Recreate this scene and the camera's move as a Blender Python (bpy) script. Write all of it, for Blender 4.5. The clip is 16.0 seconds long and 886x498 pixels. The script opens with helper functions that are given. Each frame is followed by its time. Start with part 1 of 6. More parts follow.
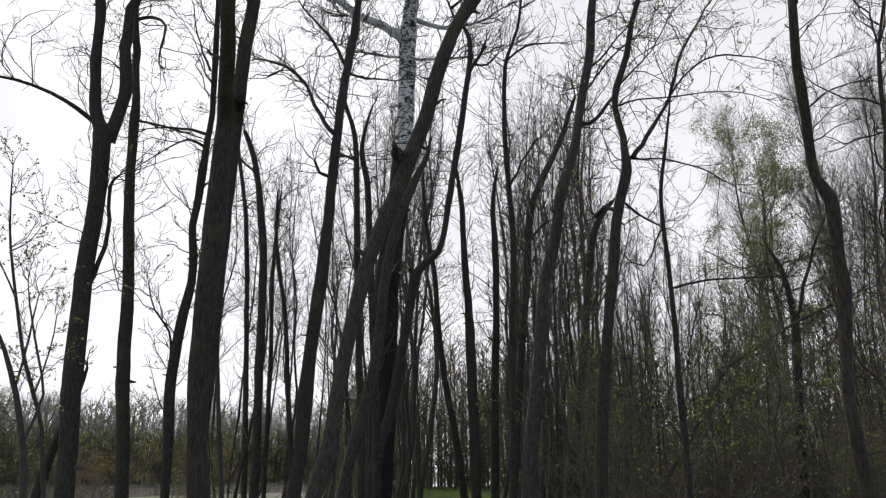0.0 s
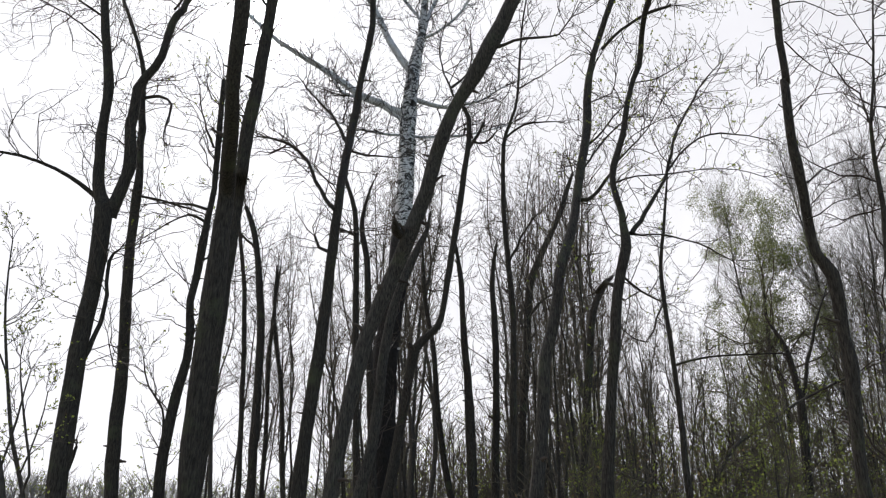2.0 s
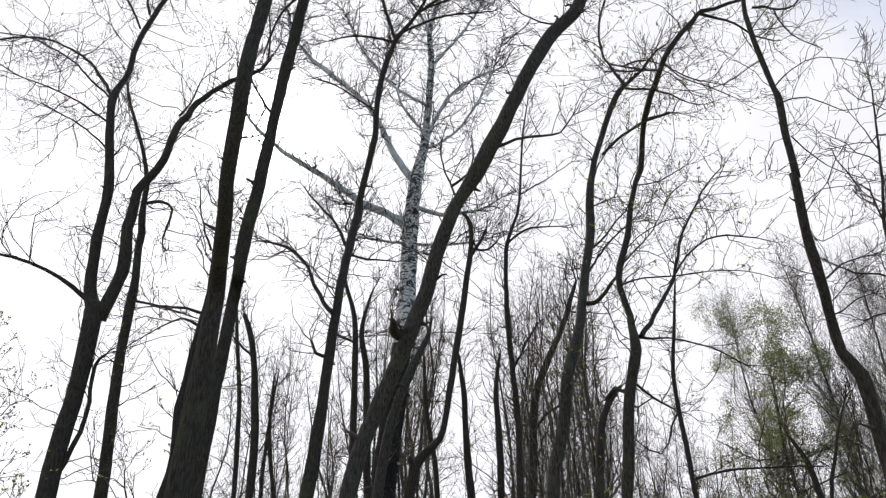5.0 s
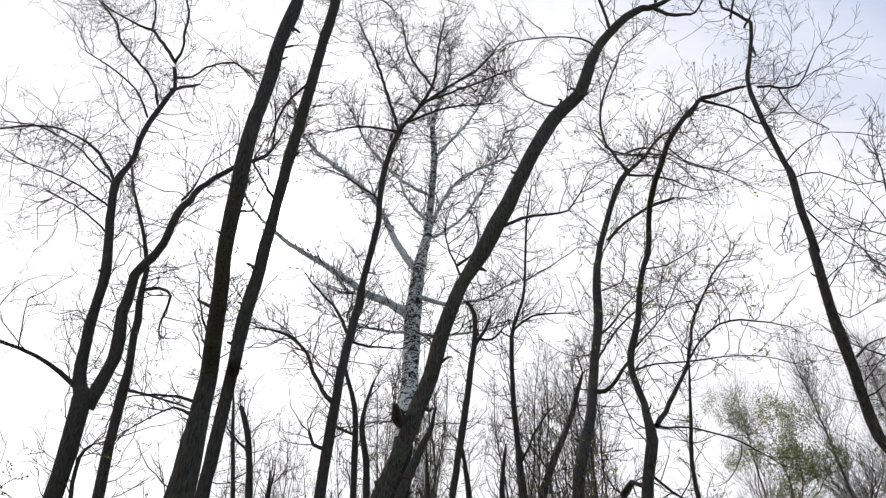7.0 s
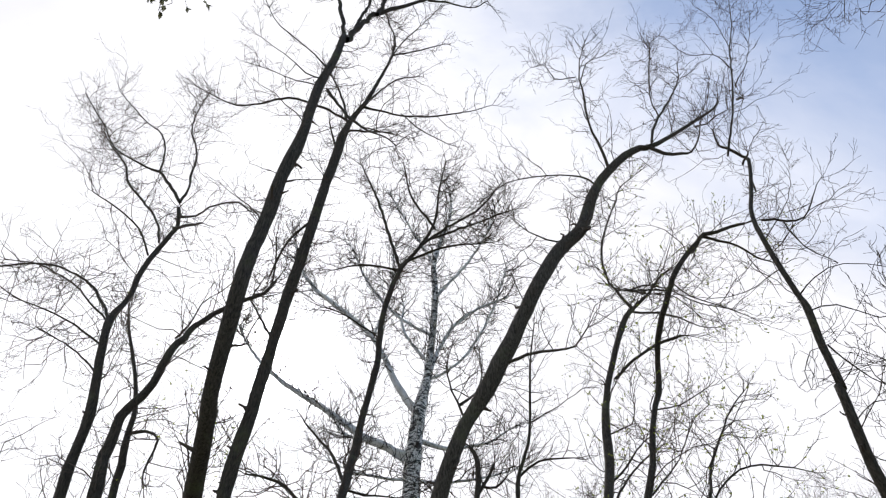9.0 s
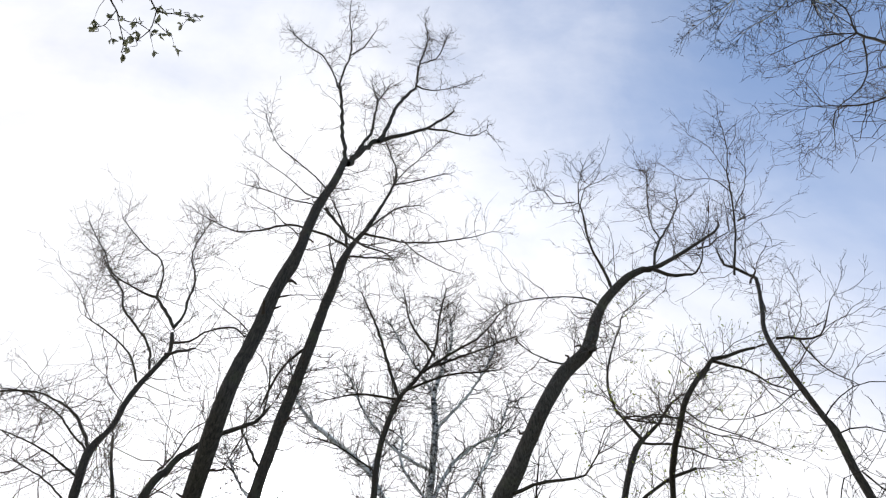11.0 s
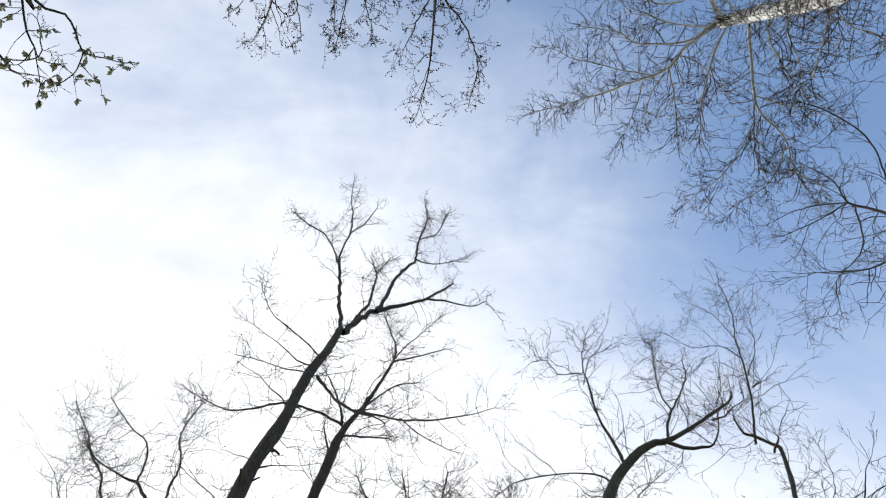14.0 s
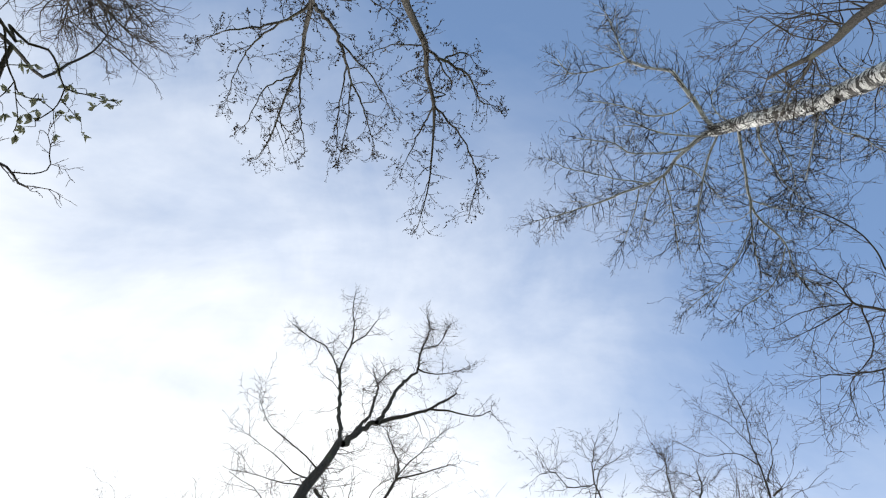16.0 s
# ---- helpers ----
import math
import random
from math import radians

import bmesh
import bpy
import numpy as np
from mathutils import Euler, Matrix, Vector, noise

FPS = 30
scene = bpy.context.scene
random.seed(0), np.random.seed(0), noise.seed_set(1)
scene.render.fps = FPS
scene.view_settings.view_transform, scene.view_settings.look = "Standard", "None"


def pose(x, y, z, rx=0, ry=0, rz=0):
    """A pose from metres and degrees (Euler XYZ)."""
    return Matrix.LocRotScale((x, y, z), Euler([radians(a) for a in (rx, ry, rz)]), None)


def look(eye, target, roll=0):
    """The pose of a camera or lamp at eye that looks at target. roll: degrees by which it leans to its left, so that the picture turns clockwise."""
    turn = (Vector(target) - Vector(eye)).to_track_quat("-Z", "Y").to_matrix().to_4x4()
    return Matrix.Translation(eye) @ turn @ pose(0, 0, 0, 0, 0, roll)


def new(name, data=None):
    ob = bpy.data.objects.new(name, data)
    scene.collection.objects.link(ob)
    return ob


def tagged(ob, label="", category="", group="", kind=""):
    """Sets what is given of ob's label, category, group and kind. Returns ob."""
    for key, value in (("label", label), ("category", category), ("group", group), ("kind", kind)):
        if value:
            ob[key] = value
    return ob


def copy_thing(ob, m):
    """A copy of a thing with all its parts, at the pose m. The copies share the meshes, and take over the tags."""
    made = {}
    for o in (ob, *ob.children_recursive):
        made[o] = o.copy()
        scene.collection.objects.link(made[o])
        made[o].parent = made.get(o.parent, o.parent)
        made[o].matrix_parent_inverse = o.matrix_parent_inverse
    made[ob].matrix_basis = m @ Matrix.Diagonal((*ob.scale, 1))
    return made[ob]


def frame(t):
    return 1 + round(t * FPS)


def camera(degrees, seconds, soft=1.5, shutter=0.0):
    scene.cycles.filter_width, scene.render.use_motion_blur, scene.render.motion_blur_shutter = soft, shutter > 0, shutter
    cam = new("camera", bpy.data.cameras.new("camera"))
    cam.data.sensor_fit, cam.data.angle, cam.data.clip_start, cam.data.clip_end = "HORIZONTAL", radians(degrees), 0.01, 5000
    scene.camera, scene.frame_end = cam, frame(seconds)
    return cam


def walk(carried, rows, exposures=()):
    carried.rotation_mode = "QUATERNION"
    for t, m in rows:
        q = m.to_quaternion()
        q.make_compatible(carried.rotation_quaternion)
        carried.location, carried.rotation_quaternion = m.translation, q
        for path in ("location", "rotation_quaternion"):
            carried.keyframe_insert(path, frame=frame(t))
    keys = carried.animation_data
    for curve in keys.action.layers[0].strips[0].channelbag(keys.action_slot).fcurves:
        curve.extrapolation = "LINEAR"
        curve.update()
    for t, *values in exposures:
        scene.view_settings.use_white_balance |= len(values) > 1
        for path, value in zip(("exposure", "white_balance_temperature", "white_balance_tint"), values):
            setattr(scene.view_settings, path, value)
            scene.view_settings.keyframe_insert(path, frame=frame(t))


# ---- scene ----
cam = camera(62.55, 16.0, soft=1.2)
PATH = [
    (0.0, 0.000, 0.000, 1.600, 107.00, 0.00, 0.00),
    (0.5, 0.001, 0.005, 1.600, 108.44, -0.02, 0.00),
    (1.0, -0.002, 0.014, 1.606, 110.05, -0.07, -0.02),
    (1.5, -0.006, 0.025, 1.613, 111.54, -0.05, -0.07),
    (2.0, -0.009, 0.039, 1.616, 112.89, -0.07, -0.12),
    (2.5, -0.006, 0.061, 1.620, 114.13, -0.06, -0.08),
    (3.0, -0.003, 0.106, 1.626, 115.65, -0.09, -0.05),
    (3.5, 0.001, 0.171, 1.630, 117.42, -0.13, -0.04),
    (4.0, 0.011, 0.238, 1.632, 118.94, -0.13, 0.00),
    (6.5, -0.000, 0.585, 1.663, 126.94, -0.22, 0.20),
    (7.0, -0.017, 0.661, 1.673, 129.12, -0.21, 0.25),
    (7.5, -0.034, 0.720, 1.698, 131.11, -0.21, 0.27),
    (8.0, -0.042, 0.753, 1.729, 134.42, -0.27, 0.34),
    (8.5, -0.037, 0.806, 1.765, 137.40, -0.27, 0.34),
    (9.0, -0.027, 0.883, 1.805, 140.17, -0.19, 0.35),
    (9.5, -0.019, 0.961, 1.837, 143.05, -0.18, 0.31),
    (12.0, -0.003, 1.287, 2.007, 155.24, -0.28, 0.54),
    (12.5, 0.011, 1.345, 2.046, 157.56, -0.24, 0.62),
    (13.0, 0.031, 1.397, 2.085, 159.78, -0.20, 0.62),
    (13.5, 0.040, 1.451, 2.116, 162.20, -0.26, 0.71),
    (14.0, 0.044, 1.504, 2.140, 165.06, -0.27, 0.88),
    (14.5, 0.048, 1.552, 2.154, 167.86, -0.30, 0.93),
    (15.0, 0.048, 1.590, 2.164, 170.07, -0.49, 1.08),
    (15.5, 0.049, 1.625, 2.181, 172.12, -0.45, 1.29),
    (16.0, 0.058, 1.672, 2.199, 174.16, -0.31, 1.79),
]
# the picture brightens as the camera turns up
walk(cam, [(t, pose(x, y, z, rx, ry, rz)) for t, x, y, z, rx, ry, rz in PATH], exposures=[(0.0, 0.28, 6500, 13), (1.5, 0.34, 6500, 13), (3.5, 0.42, 6500, 13), (6.5, 0.48, 6500, 13), (9.0, 0.54, 6500, 13), (12.5, 0.68, 6500, 10), (16.0, 0.74, 6500, 8)])

# ---- daylight: thin bright cloud round the sun, blue sky away from it ----
SUN_EL, SUN_AZ = radians(39.8), radians(-17.2)  # azimuth clockwise from +y
SUN_DIR = Vector((math.sin(SUN_AZ) * math.cos(SUN_EL), math.cos(SUN_AZ) * math.cos(SUN_EL), math.sin(SUN_EL)))


class Nodes:
    """A short way to write node trees."""

    def __init__(self, tree):
        self.tree = tree
        tree.nodes.clear()

    def add(self, kind, inputs=(), **props):
        node = self.tree.nodes.new(kind)
        for k, v in props.items():
            setattr(node, k, v)
        for k, v in dict(inputs).items():
            if isinstance(v, bpy.types.NodeSocket):
                self.tree.links.new(v, node.inputs[k])
            else:
                node.inputs[k].default_value = v
        return node

    def math(self, op, a, b=0.0, clamp=False):
        return self.add("ShaderNodeMath", {0: a, 1: b}, operation=op, use_clamp=clamp).outputs[0]

    def ramp(self, value, stops):
        node = self.add("ShaderNodeValToRGB", {0: value})
        el = node.color_ramp.elements
        while len(el) < len(stops):
            el.new(0.5)
        for e, (pos, col) in zip(el, stops):
            e.position = pos
            e.color = (*col, 1) if len(col) == 3 else col
        return node.outputs[0]

    def mix(self, fac, a, b):
        node = self.add("ShaderNodeMix", {0: fac}, data_type="RGBA")
        for i, v in ((6, a), (7, b)):
            if isinstance(v, bpy.types.NodeSocket):
                self.tree.links.new(v, node.inputs[i])
            else:
                node.inputs[i].default_value = (*v, 1)
        return node.outputs[2]

    def noise(self, vector, scale, detail=4.0, rough=0.55, distortion=0.0):
        return self.add("ShaderNodeTexNoise", {"Vector": vector, "Scale": scale, "Detail": detail, "Roughness": rough, "Distortion": distortion}).outputs[0]


world = bpy.data.worlds.new("spring_sky")
scene.world = world
world.use_nodes = True
w = Nodes(world.node_tree)
way = w.add("ShaderNodeTexCoord").outputs["Generated"]
sky = w.add("ShaderNodeTexSky", sky_type="NISHITA", sun_disc=False, sun_elevation=SUN_EL, sun_rotation=SUN_AZ, air_density=1.0, dust_density=0.0, ozone_density=0.25)
blue = w.add("ShaderNodeBackground", {"Color": sky.outputs[0], "Strength": 0.15}).outputs[0]
toward = w.add("ShaderNodeVectorMath", {0: way, 1: SUN_DIR}, operation="DOT_PRODUCT").outputs["Value"]
height = w.add("ShaderNodeSeparateXYZ", {0: way}).outputs["Z"]
wisps = w.noise(way, 3.2, 7.0, 0.58, 0.6)
streak = w.noise(w.add("ShaderNodeMapping", {"Vector": way, "Rotation": (0.3, 0.2, 0.7), "Scale": (1.0, 2.4, 1.4)}).outputs[0], 2.1, 6.0, 0.6, 0.3)
VEIL_DIR = Vector((-0.438, 0.628, 0.643))  # the cloud bank lies to the left of the sun
bank = w.add("ShaderNodeVectorMath", {0: way, 1: VEIL_DIR}, operation="DOT_PRODUCT").outputs["Value"]
veil = w.math("ADD", bank, w.math("MULTIPLY", w.math("SUBTRACT", wisps, 0.5), 0.28))
veil = w.math("ADD", veil, w.math("MULTIPLY", w.math("SUBTRACT", streak, 0.5), 0.24))
low = w.math("MULTIPLY", w.math("SUBTRACT", 0.9, height, clamp=True), 1.3)
veil = w.ramp(w.math("ADD", veil, low), [(0.46, (0.0,) * 3), (0.57, (0.09,) * 3), (0.66, (0.24,) * 3), (0.75, (0.50,) * 3), (0.83, (0.75,) * 3), (0.92, (1.0,) * 3)])
glow = w.math("POWER", w.math("MAXIMUM", toward, 0.0), 24.0)
glare = w.math("POWER", w.math("MAXIMUM", toward, 0.0), 900.0)
haze = w.math("MULTIPLY", w.math("SUBTRACT", 0.55, height, clamp=True), 0.34)
folds = w.math("MULTIPLY", w.math("SUBTRACT", streak, 0.5), 0.30)
base_light = w.math("ADD", w.math("ADD", 0.72, haze), folds)
cloud_light = w.math("ADD", w.math("ADD", base_light, w.math("MULTIPLY", glow, 0.35)), w.math("MULTIPLY", glare, 6.0))
cloud = w.add("ShaderNodeBackground", {"Color": (0.95, 0.965, 1.0, 1), "Strength": cloud_light}).outputs[0]
mixed = w.add("ShaderNodeMixShader", {0: veil, 1: blue, 2: cloud}).outputs[0]
w.add("ShaderNodeOutputWorld", {"Surface": mixed})

sun = new("sun", bpy.data.lights.new("sun", "SUN"))
sun.data.energy, sun.data.angle, sun.data.color = 2.5, radians(3.0), (1.0, 0.98, 0.94)
sun.matrix_world = look(SUN_DIR * 80, (0, 0, 0))

# ---- materials ----
def surface(name):
    mat = bpy.data.materials.new(name)
    mat.use_nodes = True
    return mat, Nodes(mat.node_tree)


def finish(n, colour, rough=0.85, bump=None, depth=0.01, spec=0.25, extra=()):
    inputs = {"Base Color": colour, "Roughness": rough, "Specular IOR Level": spec}
    inputs.update(dict(extra))
    if bump is not None:
        inputs["Normal"] = n.add("ShaderNodeBump", {"Height": bump, "Strength": 0.8, "Distance": depth}).outputs[0]
    shader = n.add("ShaderNodeBsdfPrincipled", inputs)
    n.add("ShaderNodeOutputMaterial", {"Surface": shader.outputs[0]})


def bark(name, dark, light, moss, moss_amount, furrow=9.0):
    """Furrowed bark: long vertical ridges, lichen and moss in patches."""
    mat, n = surface(name)
    at = n.add("ShaderNodeTexCoord").outputs["Object"]
    tall = n.add("ShaderNodeMapping", {"Vector": at, "Scale": (1.0, 1.0, 0.16)}).outputs[0]
    ridge = n.noise(tall, furrow * 6, 5.0, 0.62, 0.4)
    patch = n.noise(at, 2.3, 4.0, 0.6)
    fine = n.noise(at, 60.0, 3.0, 0.6)
    col = n.ramp(ridge, [(0.33, dark), (0.72, light)])
    col = n.mix(n.math("MULTIPLY", fine, 0.35), col, tuple(c * 0.55 for c in dark))
    mossy = n.ramp(n.math("ADD", n.math("MULTIPLY", patch, 0.8), n.math("MULTIPLY", fine, 0.2)), [(0.62 - moss_amount, (0, 0, 0)), (0.78 - moss_amount, (1, 1, 1))])
    col = n.mix(mossy, col, moss)
    finish(n, col, 0.9, n.math("ADD", ridge, n.math("MULTIPLY", fine, 0.4)), 0.011)
    return mat


BARK = bark("dark_bark", (0.017, 0.014, 0.011), (0.088, 0.074, 0.058), (0.066, 0.070, 0.036), 0.07, 13.0)
BARK_GREY = bark("grey_bark", (0.021, 0.018, 0.015), (0.115, 0.100, 0.083), (0.080, 0.084, 0.050), 0.07, 13.0)
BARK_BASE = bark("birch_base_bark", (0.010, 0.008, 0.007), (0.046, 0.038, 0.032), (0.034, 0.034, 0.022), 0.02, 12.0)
BARK_YOUNG = bark("young_bark", (0.045, 0.038, 0.030), (0.110, 0.096, 0.078), (0.08, 0.085, 0.05), 0.03, 14.0)


def birch_bark():
    mat, n = surface("birch_bark")
    at = n.add("ShaderNodeTexCoord").outputs["Object"]
    flat = n.add("ShaderNodeMapping", {"Vector": at, "Scale": (1.0, 1.0, 2.4)}).outputs[0]
    dash = n.noise(flat, 5.0, 4.0, 0.55, 1.2)
    patch = n.noise(n.add("ShaderNodeMapping", {"Vector": at, "Scale": (1.0, 1.0, 1.5)}).outputs[0], 3.4, 5.0, 0.7, 0.6)
    line = n.noise(n.add("ShaderNodeMapping", {"Vector": at, "Scale": (1.0, 1.0, 7.0)}).outputs[0], 14.0, 3.0, 0.6)
    stain = n.noise(at, 1.6, 3.0, 0.6)
    col = n.mix(stain, (0.55, 0.54, 0.52), (0.80, 0.79, 0.78))
    col = n.mix(n.ramp(line, [(0.50, (0, 0, 0)), (0.60, (0.7, 0.7, 0.7))]), col, (0.25, 0.23, 0.21))
    col = n.mix(n.ramp(dash, [(0.52, (0, 0, 0)), (0.55, (1, 1, 1))]), col, (0.03, 0.027, 0.025))
    col = n.mix(n.ramp(patch, [(0.55, (0, 0, 0)), (0.58, (0.95, 0.95, 0.95))]), col, (0.06, 0.052, 0.046))
    finish(n, col, 0.7, dash, 0.008)
    return mat


BIRCH = birch_bark()
BIRCH_LIMB = bark("birch_limb_bark", (0.42, 0.42, 0.42), (0.80, 0.80, 0.80), (0.05, 0.046, 0.044), 0.02, 3.0)


def plain_plant(name, a, b, scale=6.0, rough=0.8, see_through=0.0, weathered=None):
    mat, n = surface(name)
    at = n.add("ShaderNodeTexCoord").outputs["Object"]
    island = n.add("ShaderNodeNewGeometry").outputs["Random Per Island"]
    col = n.mix(n.math("ADD", n.math("MULTIPLY", island, 0.6), n.math("MULTIPLY", n.noise(at, scale), 0.4)), a, b)
    if weathered:  # some stems are bleached
        col = n.mix(n.ramp(island, [(0.80, (0, 0, 0)), (0.86, (1, 1, 1))]), col, weathered)
    if see_through:
        d = n.add("ShaderNodeBsdfPrincipled", {"Base Color": col, "Roughness": rough, "Specular IOR Level": 0.2}).outputs[0]
        tr = n.add("ShaderNodeBsdfTranslucent", {"Color": col}).outputs[0]
        n.add("ShaderNodeOutputMaterial", {"Surface": n.add("ShaderNodeMixShader", {0: see_through, 1: d, 2: tr}).outputs[0]})
    else:
        finish(n, col, rough)
    return mat


TWIG = plain_plant("twig_bark", (0.036, 0.026, 0.021), (0.085, 0.066, 0.054))
# paler than TWIG_FAR: haze and sunlight on distant twigs, put into the colour
TWIG_HAZE_SUN = plain_plant("haze_sun_twig_bark", (0.14, 0.128, 0.115), (0.26, 0.24, 0.215))
TWIG_FAR = plain_plant("grey_twig_bark", (0.055, 0.045, 0.032), (0.14, 0.116, 0.082))
TWIG_BIRCH = plain_plant("birch_twig_bark", (0.016, 0.012, 0.011), (0.060, 0.050, 0.046), weathered=(0.36, 0.34, 0.32))
LEAF = plain_plant("young_leaf", (0.14, 0.17, 0.03), (0.30, 0.34, 0.08), see_through=0.65)
LEAF_FRESH = plain_plant("fresh_leaf", (0.14, 0.16, 0.06), (0.27, 0.29, 0.13), see_through=0.55)
LEAF_DRY = plain_plant("dry_leaf", (0.15, 0.10, 0.05), (0.29, 0.21, 0.11), see_through=0.45)
LEAF_OLIVE = plain_plant("opening_leaf", (0.17, 0.17, 0.11), (0.30, 0.30, 0.20), see_through=0.55)
BUD = plain_plant("brown_bud", (0.035, 0.025, 0.02), (0.08, 0.06, 0.05))
GRASS = plain_plant("grass_blade", (0.10, 0.14, 0.04), (0.19, 0.24, 0.09), see_through=0.4)


def ground_material():
    mat, n = surface("forest_floor")
    at = n.add("ShaderNodeTexCoord").outputs["Object"]
    big, mid, fine = n.noise(at, 0.12, 4.0), n.noise(at, 1.4, 5.0, 0.65), n.noise(at, 22.0, 4.0, 0.7)
    litter = n.ramp(fine, [(0.3, (0.09, 0.075, 0.056)), (0.7, (0.28, 0.24, 0.19))])
    green = n.ramp(fine, [(0.3, (0.07, 0.09, 0.032)), (0.7, (0.18, 0.21, 0.095))])
    fac = n.ramp(n.math("ADD", n.math("MULTIPLY", big, 0.7), n.math("MULTIPLY", mid, 0.3)), [(0.42, (0, 0, 0)), (0.58, (1, 1, 1))])
    finish(n, n.mix(fac, litter, green), 0.95, n.math("ADD", mid, fine), 0.05)
    return mat


def water_material():
    mat, n = surface("river_water")
    at = n.add("ShaderNodeTexCoord").outputs["Object"]
    ripple = n.noise(n.add("ShaderNodeMapping", {"Vector": at, "Scale": (0.5, 1.0, 1.0)}).outputs[0], 1.6, 4.0, 0.6)
    finish(n, n.mix(n.noise(at, 0.05), (0.055, 0.05, 0.038), (0.09, 0.08, 0.06)), 0.14, ripple, 0.025, 0.35)
    return mat


# ---- building helpers ----
class Shell:
    """Vertices and faces gathered for one mesh."""

    def __init__(self):
        self.v, self.f = [], []

    def tube(self, pts, radii, sides, close=True):
        start, ref = len(self.v), Vector((0.31, 0.77, 0.55)).normalized()
        count = len(pts)
        for i, p in enumerate(pts):
            d = (pts[min(i + 1, count - 1)] - pts[max(i - 1, 0)]).normalized()
            a = ref - d * ref.dot(d)
            if a.length < 1e-4:
                a = d.orthogonal()
            a.normalize()
            b, ref = d.cross(a), a
            r = radii[i]
            for k in range(sides):
                ang = 2 * math.pi * k / sides
                rr = r[k] if isinstance(r, list) else r
                self.v.append(p + a * (rr * math.cos(ang)) + b * (rr * math.sin(ang)))
        for i in range(count - 1):
            o = start + i * sides
            for k in range(sides):
                k2 = (k + 1) % sides
                self.f.append((o + k, o + k2, o + sides + k2, o + sides + k))
        if close:
            self.f.append(tuple(start + (count - 1) * sides + k for k in range(sides)))

    def join(self, other):
        o = len(self.v)
        self.v += other.v
        self.f += [tuple(o + i for i in f) for f in other.f]

    def leaf(self, p, d, size, rng, slim=1.0):
        """A small leaf folded along its rib."""
        side = d.cross(Vector((rng.uniform(-1, 1), rng.uniform(-1, 1), rng.uniform(-1, 1))))
        if side.length < 1e-4:
            side = d.orthogonal()
        side = side.normalized() * size * slim * rng.uniform(0.28, 0.42)
        up = side.cross(d).normalized() * size * 0.16
        o = len(self.v)
        self.v += [p, p + d * size * 0.45 + side + up, p + d * size, p + d * size * 0.45 - side + up]
        self.f += [(o, o + 1, o + 2), (o, o + 2, o + 3)]

    def mesh(self, name, mat, base=None, smooth=True):
        me = bpy.data.meshes.new(name)
        vs = self.v if base is None else [p - base for p in self.v]
        me.from_pydata([tuple(p) for p in vs], [], self.f)
        me.materials.append(mat)
        if smooth:
            me.polygons.foreach_set("use_smooth", [True] * len(me.polygons))
        return me


def part(name, shell, mat, parent, base, label="", kind="", smooth=True):
    ob = new(name, shell.mesh(name, mat, base, smooth))
    ob.parent = parent
    return tagged(ob, label, kind=kind)


def glide(pts, step, kink=1.0):
    """A smooth line (Catmull-Rom) through a few (x, y, z, radius) stations: places and radii."""
    P = [Vector(p) for p in pts]
    P = [P[0] * 2 - P[1]] + P + [P[-1] * 2 - P[-2]]
    out = []
    for i in range(1, len(P) - 2):
        a, b, c, d = P[i - 1:i + 3]
        n = max(2, int((c.xyz - b.xyz).length / step))
        for k in range(n):
            t = k / n
            out.append(0.5 * ((2 * b) + (c - a) * t + (2 * a - 5 * b + 4 * c - d) * t * t + (3 * b - a - 3 * c + d) * t ** 3))
    out.append(P[-2])
    line, radii = [Vector(q[:3]) for q in out], [max(q[3], 0.0004) for q in out]
    for i in range(1, len(line) - 1):  # small natural kinks
        a = kink * min(0.05, 0.012 + 0.5 * radii[i])
        p, s = line[i], 2.2 if radii[i] > 0.05 else 4.5
        line[i] = p + a * Vector((noise.noise(p * s), noise.noise(p * s + Vector((7, 3, 1))), 0.5 * noise.noise(p * s + Vector((2, 9, 4)))))
        if radii[i] < 0.06:  # sharper turns from bud to bud
            line[i] += kink * min(0.022, 0.006 + 0.35 * radii[i]) * noise.noise_vector(p * 9.3)
    return line, radii


def grow(shell, p, d, length, r, level, rng, rise=0.05, wobble=0.19, tips=None, thin=0.0035, forks=3.4):
    """A twig that wanders upward, with side twigs."""
    n = 3 + level + (1 if length > 0.9 else 0) - (1 if level == 0 and thin > 0.0039 else 0)
    step, pts, rad = length / n, [p], [r]
    wobble *= 0.6 + 1.6 * step ** 0.5
    zig = d.cross(Vector((rng.gauss(0, 1), rng.gauss(0, 1), rng.gauss(0, 1)))).normalized() * wobble * 0.9  # from bud to bud it turns left and right
    for i in range(n):
        d = (d + (zig if i % 2 else -zig) + Vector((rng.gauss(0, wobble), rng.gauss(0, wobble), rng.gauss(0, wobble) + rise * 2))).normalized()
        p = p + d * step
        pts.append(p)
        rad.append(max(r * (1 - 0.6 * (i + 1) / n), min(r, thin * 0.7)))
        if level and rng.random() < forks / n:
            side = d.cross(Vector((rng.gauss(0, 1), rng.gauss(0, 1), rng.gauss(0, 1)))).normalized()
            way_out = (d + side * rng.uniform(0.6, 1.15)).normalized()
            q = pts[-2].lerp(p, rng.uniform(0.2, 1.0))
            grow(shell, q, way_out, length * rng.uniform(0.32, 0.62), max(rad[-1] * 0.7, min(r, thin)), level - 1, rng, rise, wobble, tips, thin, forks * 0.8)
    shell.tube(pts, rad, 4 if r > 0.014 else 3, False)
    if tips is not None:
        tips.append((p, d))
        tips.append((pts[-2], d))


